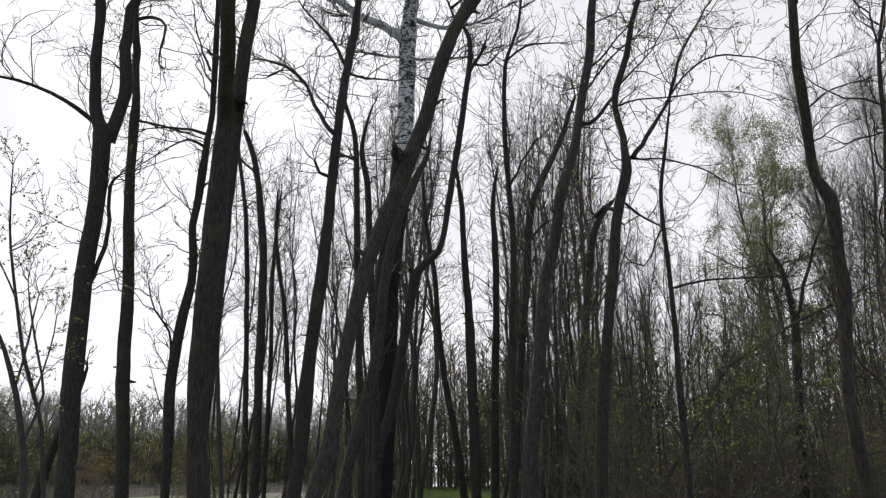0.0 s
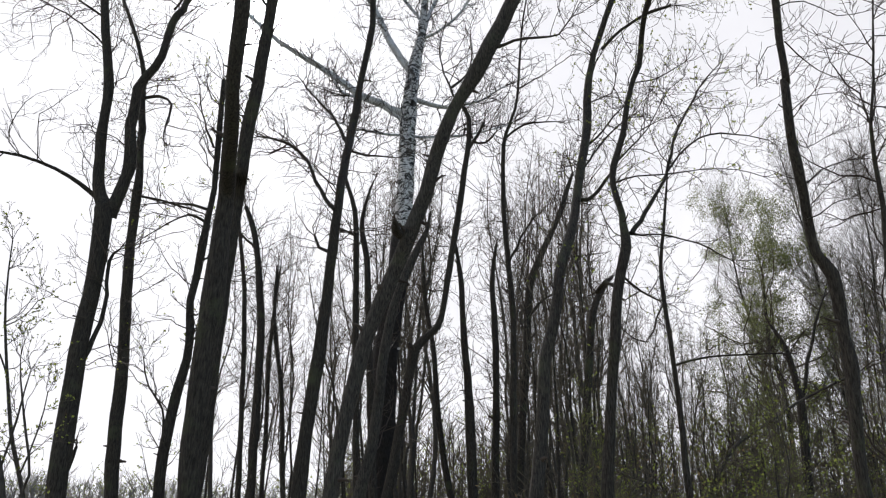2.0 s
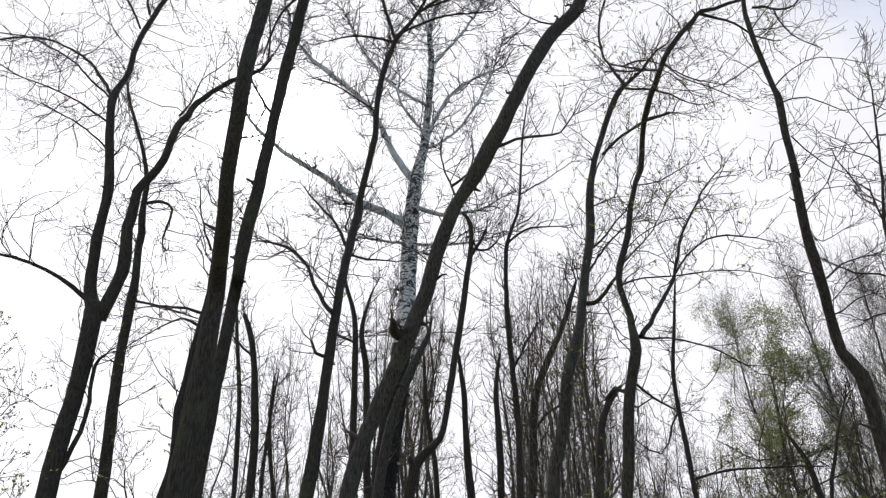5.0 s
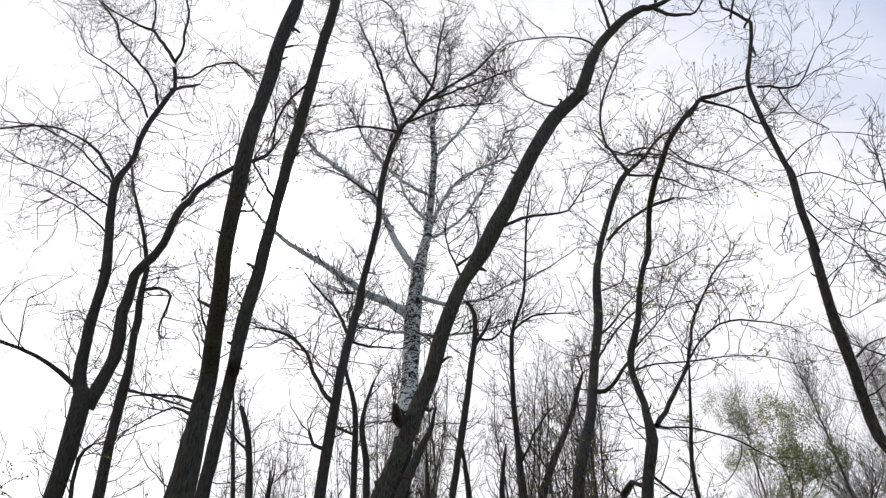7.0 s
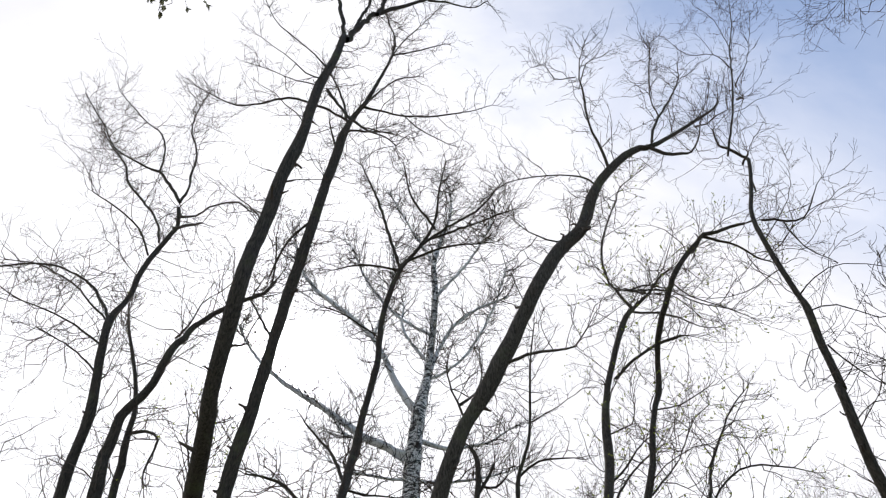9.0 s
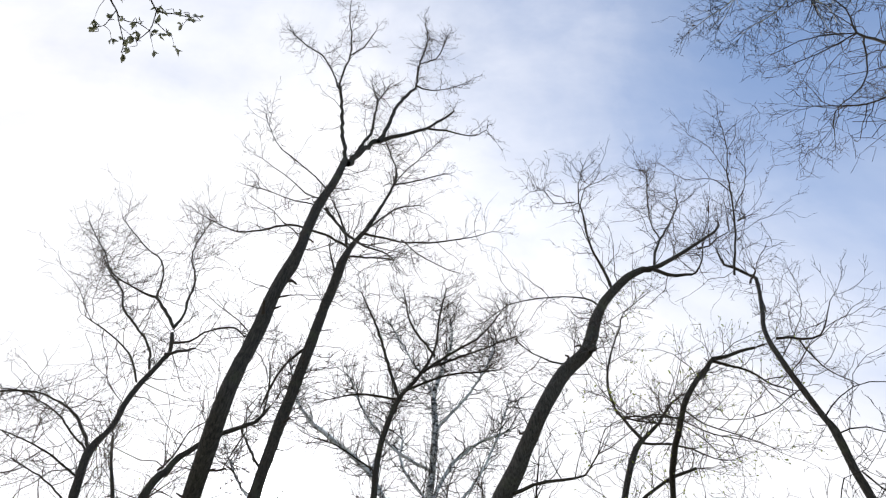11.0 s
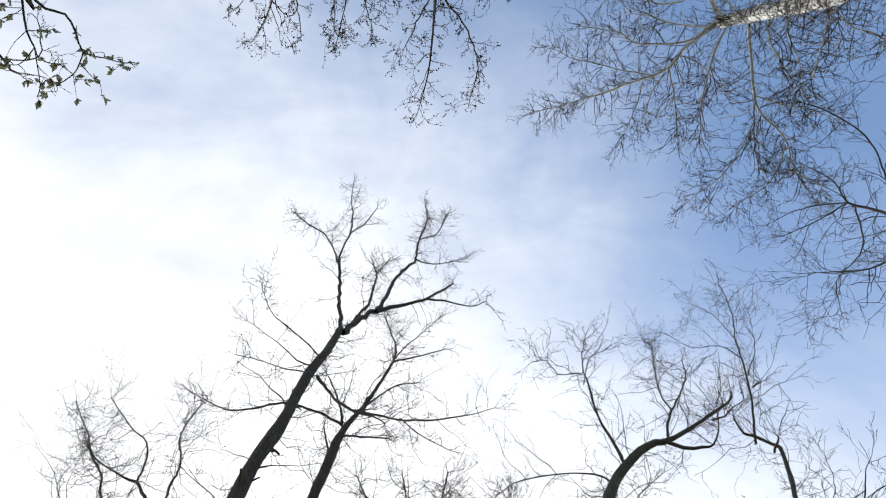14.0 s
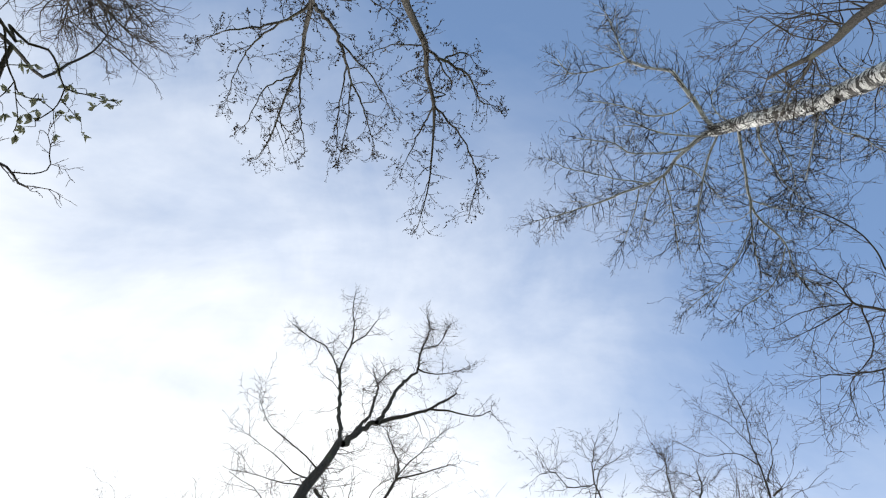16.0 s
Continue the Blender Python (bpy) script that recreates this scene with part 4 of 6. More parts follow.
tree("bare_tree", "bare tree with greyish bark and upswept limbs", 14,
     [(0.94, 9.01, -0.12, 0.154), (0.97, 9.01, 0.33, 0.115), (1.02, 9.00, 1.29, 0.103), (1.03, 9.00, 1.80, 0.089), (1.12, 8.99, 2.46, 0.078), (1.21, 8.99, 3.14, 0.079), (1.28, 8.98, 3.87, 0.074), (1.38, 8.98, 4.24, 0.075), (1.47, 8.98, 4.62, 0.073), (1.54, 9.04, 5.04, 0.070), (1.70, 9.21, 5.53, 0.076), (1.87, 9.39, 6.04, 0.067), (1.98, 9.56, 6.58, 0.065), (2.10, 9.73, 7.12, 0.067), (2.24, 9.90, 7.66, 0.069), (2.34, 10.05, 8.22, 0.067), (2.38, 10.05, 8.70, 0.064), (2.52, 10.05, 9.35, 0.049), (2.71, 10.05, 9.91, 0.050), (2.93, 10.06, 10.52, 0.052), (3.12, 10.06, 10.93, 0.049), (3.29, 10.06, 11.15, 0.041)],
     [[(3.27, 10.06, 11.13, 0.033), (3.48, 9.98, 11.29, 0.029), (3.71, 9.89, 11.55, 0.025), (3.87, 9.78, 11.72, 0.020), (4.00, 9.66, 11.74, 0.016)],
      [(3.27, 10.06, 11.12, 0.033), (3.10, 10.02, 11.40, 0.025), (2.94, 9.97, 11.72, 0.021), (2.88, 9.91, 12.12, 0.021), (2.95, 9.85, 12.69, 0.022), (3.15, 9.78, 13.29, 0.018), (3.42, 9.71, 13.92, 0.014), (3.55, 9.64, 14.29, 0.012), (3.95, 9.57, 14.67, 0.0093)],
      [(2.68, 10.05, 9.51, 0.030), (2.89, 10.01, 9.74, 0.027), (3.15, 9.95, 9.94, 0.023), (3.45, 9.88, 10.12, 0.027), (3.65, 9.80, 10.15, 0.026), (3.84, 9.73, 10.17, 0.022)],
      [(3.06, 10.06, 11.67, 0.017), (3.36, 10.14, 11.67, 0.015), (3.81, 10.23, 11.68, 0.013), (4.26, 10.34, 11.71, 0.010), (4.62, 10.45, 11.29, 0.0082)],
      [(2.00, 9.61, 6.46, 0.037), (2.11, 9.48, 6.39, 0.031), (2.26, 9.38, 6.52, 0.027), (2.44, 9.30, 6.73, 0.021)],
      [(2.12, 9.78, 7.01, 0.020), (2.45, 10.10, 7.60, 0.017), (2.81, 10.44, 8.13, 0.014), (3.19, 10.76, 8.62, 0.011)],
      [(2.36, 10.05, 8.42, 0.014), (2.73, 9.92, 8.54, 0.011), (2.78, 9.75, 8.74, 0.0089)],
      [(3.26, 10.06, 11.59, 0.016), (3.65, 10.18, 11.87, 0.017), (4.11, 10.34, 11.95, 0.012), (4.72, 10.51, 11.74, 0.012), (5.40, 10.70, 11.77, 0.0081)],
      [(2.14, 9.92, 7.42, 0.020), (2.54, 10.04, 7.87, 0.017), (2.88, 10.10, 8.32, 0.013)],
      [(3.27, 10.10, 11.09, 0.024), (3.87, 10.10, 11.01, 0.019), (4.38, 10.10, 10.73, 0.0096)]], twigs=5.0, twig_len=0.95, mat=BARK_GREY, leaf_share=0.16, thick=0.008, thin=0.0030, leaf_size=0.0350)
tree("bare_tree", "tall bare tree with dark furrowed bark", 15,
     [(1.79, 20.50, -0.10, 0.160), (1.82, 20.50, 0.35, 0.122), (2.03, 20.50, 2.87, 0.111), (2.25, 20.50, 5.21, 0.107), (2.43, 20.50, 6.86, 0.109), (2.52, 20.50, 8.24, 0.111), (2.68, 20.50, 9.29, 0.113), (3.12, 20.50, 10.32, 0.098), (3.63, 20.50, 11.41, 0.083), (3.96, 20.50, 12.36, 0.068), (4.15, 20.50, 12.90, 0.035)],
     [[(2.51, 20.50, 8.07, 0.048), (2.95, 20.50, 8.60, 0.040), (3.38, 20.50, 8.86, 0.033)]], twigs=3.12, twig_len=1.72, thick=0.0191, thin=0.0073)
tree("bare_tree", "bare tree with wavy trunk and a forked crown", 16,
     [(1.63, 8.16, -0.08, 0.094), (1.65, 8.16, 0.37, 0.070), (1.69, 8.15, 1.34, 0.063), (1.71, 8.15, 1.81, 0.067), (1.77, 8.15, 2.42, 0.065), (1.85, 8.15, 3.06, 0.058), (1.95, 8.15, 3.72, 0.062), (2.05, 8.15, 4.42, 0.060), (2.14, 8.16, 4.78, 0.061), (2.22, 8.17, 5.08, 0.065), (2.24, 8.24, 5.33, 0.049), (2.25, 8.31, 5.59, 0.040), (2.21, 8.43, 6.05, 0.041), (2.25, 8.50, 6.33, 0.042), (2.31, 8.55, 6.52, 0.042), (2.48, 8.64, 6.99, 0.040), (2.59, 8.70, 7.47, 0.038), (2.74, 8.77, 7.96, 0.038), (2.87, 8.84, 8.26, 0.042), (2.91, 8.67, 8.65, 0.039), (2.91, 8.41, 8.84, 0.042), (2.97, 8.15, 9.05, 0.042), (3.02, 8.03, 9.15, 0.042), (3.08, 7.84, 9.30, 0.038), (3.20, 7.72, 9.52, 0.038), (3.44, 7.73, 9.89, 0.039), (3.65, 7.74, 10.15, 0.036), (3.80, 7.74, 10.35, 0.033), (4.02, 7.75, 10.42, 0.026), (4.27, 7.76, 10.56, 0.023), (4.51, 7.76, 10.64, 0.020)],
     [[(2.34, 8.28, 5.31, 0.033), (2.50, 8.37, 5.53, 0.029), (2.67, 8.46, 5.80, 0.027), (2.85, 8.56, 6.08, 0.022), (3.00, 8.66, 6.37, 0.022), (3.14, 8.77, 6.73, 0.020), (3.27, 8.85, 7.08, 0.018), (3.50, 8.93, 7.51, 0.015), (3.66, 9.00, 7.79, 0.012), (3.88, 9.08, 8.15, 0.0095), (4.19, 9.15, 8.51, 0.0081)],
      [(2.99, 8.54, 6.34, 0.017), (3.21, 8.66, 6.65, 0.014), (3.57, 8.76, 6.98, 0.012), (3.92, 8.85, 7.11, 0.012), (4.32, 8.92, 7.11, 0.0086), (4.64, 8.99, 7.09, 0.0057)],
      [(2.29, 8.51, 6.15, 0.014), (2.55, 8.51, 6.24, 0.011), (2.89, 8.47, 6.24, 0.011), (3.37, 8.42, 6.29, 0.0080), (3.81, 8.34, 6.24, 0.0065), (4.08, 8.25, 6.10, 0.0050)],
      [(3.80, 7.75, 10.31, 0.026), (4.09, 7.88, 10.38, 0.020), (4.42, 8.04, 10.44, 0.017), (4.85, 8.36, 10.54, 0.014), (5.35, 8.71, 10.80, 0.010)],
      [(3.65, 7.74, 10.15, 0.020), (3.73, 8.09, 10.37, 0.024)],
      [(2.37, 8.61, 6.54, 0.014), (2.65, 8.76, 6.89, 0.012), (2.94, 8.94, 7.27, 0.0092), (3.34, 9.16, 8.00, 0.0081), (3.73, 9.36, 8.45, 0.0066)],
      [(2.34, 8.29, 5.32, 0.015), (2.48, 8.36, 5.32, 0.013), (2.75, 8.47, 5.38, 0.010), (3.09, 8.55, 5.34, 0.010), (3.39, 8.63, 5.28, 0.010), (3.71, 8.73, 5.14, 0.0074)],
      [(2.13, 8.16, 4.71, 0.017), (2.41, 8.43, 4.61, 0.014), (2.74, 8.77, 4.60, 0.011)],
      [(2.10, 8.16, 4.53, 0.022), (2.00, 8.43, 4.72, 0.025), (1.95, 8.76, 4.71, 0.029)],
      [(2.76, 8.80, 7.93, 0.011), (3.02, 8.61, 7.86, 0.0093), (3.36, 8.35, 7.95, 0.0060)],
      [(3.07, 7.88, 9.28, 0.013), (2.61, 7.61, 9.00, 0.011), (2.12, 7.29, 8.65, 0.0089)],
      [(3.11, 7.80, 9.35, 0.013), (3.32, 7.86, 9.14, 0.0094), (3.67, 7.85, 8.95, 0.0091), (4.01, 7.85, 8.73, 0.0059)]], twigs=5.0, twig_len=1.0, leaf_share=0.14, thick=0.008, thin=0.0028, leaf_size=0.0350)
tree("bare_tree", "tall bare tree with dark furrowed bark", 17,
     [(2.80, 8.70, -0.10, 0.057), (2.80, 8.70, 0.35, 0.043), (2.79, 8.70, 1.33, 0.039), (2.80, 8.70, 1.95, 0.037), (2.79, 8.70, 2.46, 0.038), (2.80, 8.70, 3.13, 0.032), (2.80, 8.70, 3.83, 0.029), (2.78, 8.70, 4.42, 0.027), (2.78, 8.70, 5.02, 0.024), (2.88, 8.70, 5.56, 0.021), (2.98, 8.70, 6.10, 0.014), (3.05, 8.70, 6.49, 0.0071)],
     [[(2.80, 8.70, 3.75, 0.017), (3.23, 8.70, 3.86, 0.013), (3.80, 8.70, 3.89, 0.0098), (4.29, 8.70, 3.90, 0.0064)],
      [(2.78, 8.70, 4.57, 0.013), (2.49, 8.70, 4.05, 0.0099), (2.22, 8.70, 4.20, 0.0065)]], twigs=9.01, twig_len=0.50, thick=0.0055, thin=0.0021)
tree("bare_tree", "curved bare tree with a hooked, thin top", 18,
     [(3.17, 5.70, -0.05, 0.068), (3.15, 5.67, 0.38, 0.051), (3.10, 5.62, 1.42, 0.046), (3.08, 5.60, 1.72, 0.051), (3.06, 5.58, 2.12, 0.045), (3.09, 5.56, 2.53, 0.046), (3.13, 5.53, 2.96, 0.050), (3.12, 5.52, 3.19, 0.044), (3.12, 5.50, 3.42, 0.052), (3.12, 5.49, 3.56, 0.052), (3.11, 5.48, 3.70, 0.053), (3.01, 5.47, 3.89, 0.039), (2.99, 5.44, 4.13, 0.038), (2.95, 5.36, 4.35, 0.038), (2.91, 5.29, 4.58, 0.042), (2.87, 5.22, 4.81, 0.035), (2.86, 5.16, 5.05, 0.035), (2.88, 5.16, 5.33, 0.035), (2.89, 5.15, 5.29, 0.032), (2.91, 5.15, 5.60, 0.031), (2.91, 5.14, 5.79, 0.030), (2.94, 5.13, 6.13, 0.031), (2.93, 5.14, 6.27, 0.024), (2.90, 5.14, 6.65, 0.025), (2.89, 5.15, 7.01, 0.024), (2.91, 5.18, 7.27, 0.023), (2.96, 5.22, 7.55, 0.022), (3.10, 5.30, 7.94, 0.021), (3.29, 5.40, 8.46, 0.020), (3.41, 5.45, 8.86, 0.021), (3.37, 5.46, 8.94, 0.017), (3.32, 5.47, 9.04, 0.017), (3.25, 5.48, 9.16, 0.015), (3.18, 5.48, 9.21, 0.013), (3.20, 5.50, 9.44, 0.011), (3.23, 5.51, 9.63, 0.0093)],
     [[(3.22, 5.48, 8.99, 0.014), (3.32, 5.46, 9.29, 0.015), (3.48, 5.44, 9.74, 0.013), (3.64, 5.41, 10.24, 0.014), (3.74, 5.38, 10.61, 0.011), (3.83, 5.35, 11.02, 0.012), (3.96, 5.32, 11.55, 0.0092), (4.16, 5.29, 12.14, 0.0084), (4.35, 5.26, 12.93, 0.0069), (4.50, 5.22, 13.70, 0.0055)],
      [(3.85, 5.51, 10.77, 0.0086), (4.29, 5.58, 11.64, 0.0062), (4.69, 5.67, 12.68, 0.0051), (5.10, 5.76, 13.89, 0.0045)],
      [(3.96, 5.51, 11.24, 0.0090), (3.98, 5.69, 12.12, 0.0066), (3.76, 5.92, 12.61, 0.0052), (3.73, 6.18, 13.89, 0.0047)],
      [(4.12, 5.51, 11.86, 0.0064), (4.31, 5.66, 13.28, 0.0054), (4.31, 5.85, 14.45, 0.0040)],
      [(3.75, 5.51, 10.38, 0.014), (3.66, 5.32, 10.08, 0.013), (3.49, 5.08, 9.61, 0.0099)],
      [(3.02, 5.22, 7.43, 0.013), (3.13, 5.19, 7.40, 0.013), (3.20, 5.14, 7.30, 0.011), (3.34, 5.09, 7.30, 0.0089), (3.48, 5.07, 7.50, 0.0073), (3.56, 5.04, 7.67, 0.0056), (3.68, 5.00, 7.83, 0.0038)],
      [(3.21, 5.20, 7.40, 0.0093), (3.37, 5.38, 7.34, 0.0074), (3.69, 5.66, 7.47, 0.0056), (4.11, 5.97, 7.66, 0.0038)],
      [(3.31, 5.45, 8.76, 0.014), (3.31, 5.34, 8.72, 0.014), (3.25, 5.19, 8.59, 0.0088)],
      [(3.25, 5.38, 8.32, 0.016), (3.45, 5.66, 8.61, 0.015), (3.70, 6.01, 9.02, 0.010)],
      [(2.94, 5.14, 6.29, 0.0076), (3.06, 5.01, 6.37, 0.0056), (3.22, 4.82, 6.33, 0.0044), (3.40, 4.61, 6.04, 0.0032)],
      [(2.93, 5.14, 6.09, 0.0075), (3.15, 5.07, 6.11, 0.0054), (3.35, 4.96, 5.86, 0.0042), (3.49, 4.83, 5.78, 0.0032)],
      [(2.96, 5.28, 4.42, 0.0092), (3.20, 5.46, 4.64, 0.0079), (3.51, 5.70, 4.85, 0.0065), (3.90, 5.97, 5.06, 0.0051)],
      [(2.95, 5.14, 5.72, 0.0071), (3.26, 5.36, 5.65, 0.0053), (3.64, 5.63, 5.70, 0.0045), (4.13, 5.93, 5.84, 0.0036)],
      [(2.87, 5.16, 5.01, 0.0049), (3.03, 5.10, 5.13, 0.0040), (3.23, 5.00, 5.10, 0.0030)],
      [(2.90, 5.14, 6.63, 0.0059), (2.47, 5.10, 6.28, 0.0038), (2.12, 5.02, 6.12, 0.0028), (1.81, 4.93, 6.08, 0.0022)],
      [(2.79, 5.14, 5.66, 0.0045), (2.62, 5.06, 5.39, 0.0034), (2.52, 4.93, 5.11, 0.0024)],
      [(2.87, 5.17, 4.74, 0.0047), (2.91, 5.10, 4.64, 0.0038), (3.00, 4.95, 4.65, 0.0029)],
      [(2.91, 5.15, 7.05, 0.0062), (3.61, 5.47, 8.15, 0.0046), (4.14, 5.85, 9.28, 0.0036)],
      [(2.95, 5.38, 4.14, 0.0074), (3.02, 5.32, 4.15, 0.0058), (3.09, 5.23, 4.20, 0.0042), (3.16, 5.13, 4.20, 0.0027)]], twigs=3.0, twig_len=0.75, thick=0.0045, thin=0.0022)
tree("bare_tree", "tall bare tree with dark furrowed bark", 19,
     [(3.55, 6.30, -0.10, 0.050), (3.60, 6.30, 0.35, 0.038), (3.73, 6.30, 1.41, 0.035), (3.91, 6.30, 2.71, 0.032), (4.06, 6.30, 3.75, 0.029), (4.21, 6.30, 4.70, 0.025), (4.24, 6.30, 5.18, 0.021), (4.30, 6.30, 5.62, 0.017), (4.45, 6.30, 6.17, 0.013), (4.72, 6.30, 7.38, 0.0083)],
     [[(3.82, 6.30, 2.04, 0.012), (3.78, 6.30, 2.22, 0.012), (3.78, 6.30, 2.27, 0.014)]], twigs=5.11, twig_len=0.88, thick=0.0098, thin=0.0037)
tree("sapling", "thin arching sapling with opening green buds", 20,
     [(3.02, 13.00, -0.10, 0.059), (3.25, 13.00, 0.35, 0.045), (3.92, 13.00, 1.65, 0.041), (4.26, 13.00, 2.12, 0.037), (4.61, 13.00, 2.74, 0.038), (5.07, 13.00, 3.38, 0.033), (5.62, 13.00, 3.73, 0.028), (6.29, 13.00, 4.14, 0.024), (6.95, 13.00, 4.45, 0.019), (7.73, 13.00, 4.80, 0.014), (8.17, 13.00, 4.93, 0.010)],
     [[(4.16, 13.00, 2.01, 0.028), (3.97, 13.00, 2.39, 0.023), (3.61, 13.00, 2.73, 0.014), (3.14, 13.00, 2.89, 0.0095)]], twigs=4.04, twig_len=1.11, leaf_share=0.5, first=0.2, mat=BARK_YOUNG, thick=0.0124, thin=0.0047, leaf_size=0.0433)
tree("bare_tree", "tall bare tree with dark furrowed bark", 21,
     [(-4.03, 16.50, -0.10, 0.146), (-4.04, 16.50, 0.35, 0.110), (-4.09, 16.50, 2.50, 0.100), (-4.15, 16.50, 3.99, 0.097), (-4.18, 16.50, 5.30, 0.093), (-4.25, 16.50, 6.64, 0.089), (-4.37, 16.50, 7.51, 0.084), (-4.53, 16.50, 8.54, 0.072), (-4.73, 16.50, 9.24, 0.067), (-4.93, 16.50, 9.71, 0.047)],
     [[(-4.53, 16.50, 8.54, 0.026), (-4.92, 16.50, 8.92, 0.026), (-5.16, 16.50, 9.16, 0.019)]], twigs=3.92, twig_len=1.15, thick=0.0127, thin=0.0048)
tree("bare_tree", "tall bare tree with dark furrowed bark", 22,
     [(-4.58, 18.00, -0.10, 0.094), (-4.61, 18.00, 0.35, 0.071), (-4.80, 18.00, 3.38, 0.065), (-4.99, 18.00, 6.21, 0.061), (-5.17, 18.00, 8.05, 0.056), (-5.49, 18.00, 9.84, 0.043), (-5.70, 18.00, 11.06, 0.022)],
     [], twigs=4.40, twig_len=1.02, thick=0.0114, thin=0.0043)
tree("bare_tree", "tall bare tree with dark furrowed bark", 23,
     [(0.66, 19.00, -0.10, 0.137), (0.60, 19.00, 0.35, 0.104), (0.34, 19.00, 2.36, 0.095), (0.09, 19.00, 3.63, 0.083), (-0.09, 19.00, 4.94, 0.077), (-0.24, 19.00, 6.79, 0.065), (-0.46, 19.00, 8.08, 0.059), (-0.57, 19.00, 9.77, 0.030)],
     [], twigs=4.60, twig_len=0.98, thick=0.0109, thin=0.0041)
tree("bare_tree", "tall bare tree with dark furrowed bark", 24,
     [(0.77, 17.00, -0.10, 0.168), (0.76, 17.00, 0.35, 0.127), (0.70, 17.00, 2.53, 0.116), (0.66, 17.00, 4.06, 0.113), (0.60, 17.00, 5.40, 0.096), (0.52, 17.00, 6.53, 0.078), (0.47, 17.00, 7.84, 0.066), (0.34, 17.00, 8.90, 0.034)],
     [], twigs=4.53, twig_len=0.99, thick=0.0110, thin=0.0042)
tree("bare_tree", "tall bare tree with dark furrowed bark", 25,
     [(1.21, 18.00, -0.10, 0.141), (1.22, 18.00, 0.35, 0.107), (1.27, 18.00, 3.38, 0.097), (1.34, 18.00, 5.34, 0.087), (1.35, 18.00, 7.11, 0.083), (1.31, 18.00, 8.36, 0.063), (1.45, 18.00, 9.34, 0.036)],
     [], twigs=4.42, twig_len=1.02, thick=0.0113, thin=0.0043)
tree("bare_tree", "tall bare tree with dark furrowed bark", 26,
     [(1.02, 11.30, -0.10, 0.079), (1.03, 11.30, 0.35, 0.060), (1.04, 11.30, 1.17, 0.055), (1.06, 11.30, 2.38, 0.052), (1.08, 11.30, 3.59, 0.055), (1.14, 11.30, 5.06, 0.047), (1.09, 11.30, 6.25, 0.045), (1.05, 11.30, 7.28, 0.042), (1.09, 11.30, 8.38, 0.036), (1.21, 11.30, 8.82, 0.029), (1.37, 11.30, 9.40, 0.024), (1.51, 11.30, 10.91, 0.019), (1.68, 11.30, 11.96, 0.011)],
     [[(1.14, 11.30, 8.54, 0.024), (1.47, 11.30, 8.82, 0.019), (2.06, 11.30, 8.88, 0.0098)],
      [(1.09, 11.30, 6.10, 0.022), (1.47, 11.30, 6.84, 0.018), (1.69, 11.30, 7.07, 0.0090)],
      [(1.39, 11.30, 9.59, 0.015), (1.95, 11.30, 9.96, 0.0098), (2.41, 11.30, 10.34, 0.0074)]], twigs=6.14, twig_len=0.73, thick=0.0081, thin=0.0031)
tree("bare_tree", "tall bare tree with dark furrowed bark", 27,
     [(2.54, 15.50, -0.10, 0.129), (2.58, 15.50, 0.35, 0.098), (2.85, 15.50, 2.90, 0.089), (3.07, 15.50, 4.57, 0.086), (3.22, 15.50, 5.83, 0.083), (3.39, 15.50, 6.75, 0.078), (3.63, 15.50, 7.22, 0.061), (3.86, 15.50, 7.49, 0.030)],
     [], twigs=4.87, twig_len=0.92, thick=0.0103, thin=0.0039)
tree("bare_tree", "tall bare tree with dark furrowed bark", 28,
     [(6.26, 13.50, -0.10, 0.125), (6.29, 13.50, 0.35, 0.095), (6.42, 13.50, 2.33, 0.086), (6.57, 13.50, 3.77, 0.084), (6.60, 13.50, 4.62, 0.061), (6.51, 13.50, 5.28, 0.046), (6.30, 13.50, 5.74, 0.026)],
     [[(6.58, 13.50, 4.08, 0.040), (6.82, 13.50, 4.84, 0.036), (7.17, 13.50, 5.73, 0.025), (7.50, 13.50, 6.43, 0.016)]], twigs=4.80, twig_len=0.94, thick=0.0104, thin=0.0040)
tree("sapling", "thin bare sapling with pale bark", 29,
     [(-3.61, 13.00, -0.10, 0.059), (-3.66, 13.00, 0.35, 0.044), (-3.74, 13.00, 1.19, 0.040), (-3.88, 13.00, 2.30, 0.038), (-4.02, 13.00, 3.48, 0.034), (-4.13, 13.00, 4.30, 0.019)],
     [], twigs=4.91, twig_len=0.92, mat=BARK_YOUNG, thick=0.0102, thin=0.0039)
tree("bare_tree", "tall bare tree with dark furrowed bark", 30,
     [(-3.57, 19.00, -0.10, 0.090), (-3.62, 19.00, 0.35, 0.068), (-3.97, 19.00, 3.48, 0.062), (-4.18, 19.00, 5.55, 0.057), (-4.53, 19.00, 7.41, 0.051), (-4.61, 19.00, 9.08, 0.030)],
     [], twigs=4.75, twig_len=0.95, thick=0.0105, thin=0.0040)
tree("bare_tree", "tall bare tree with dark furrowed bark", 31,
     [(-4.42, 19.00, -0.10, 0.081), (-4.42, 19.00, 0.35, 0.062), (-4.49, 19.00, 4.35, 0.056), (-4.59, 19.00, 6.48, 0.051), (-4.57, 19.00, 8.07, 0.037), (-4.50, 19.00, 9.25, 0.015)],
     [], twigs=4.74, twig_len=0.95, thick=0.0105, thin=0.0040)
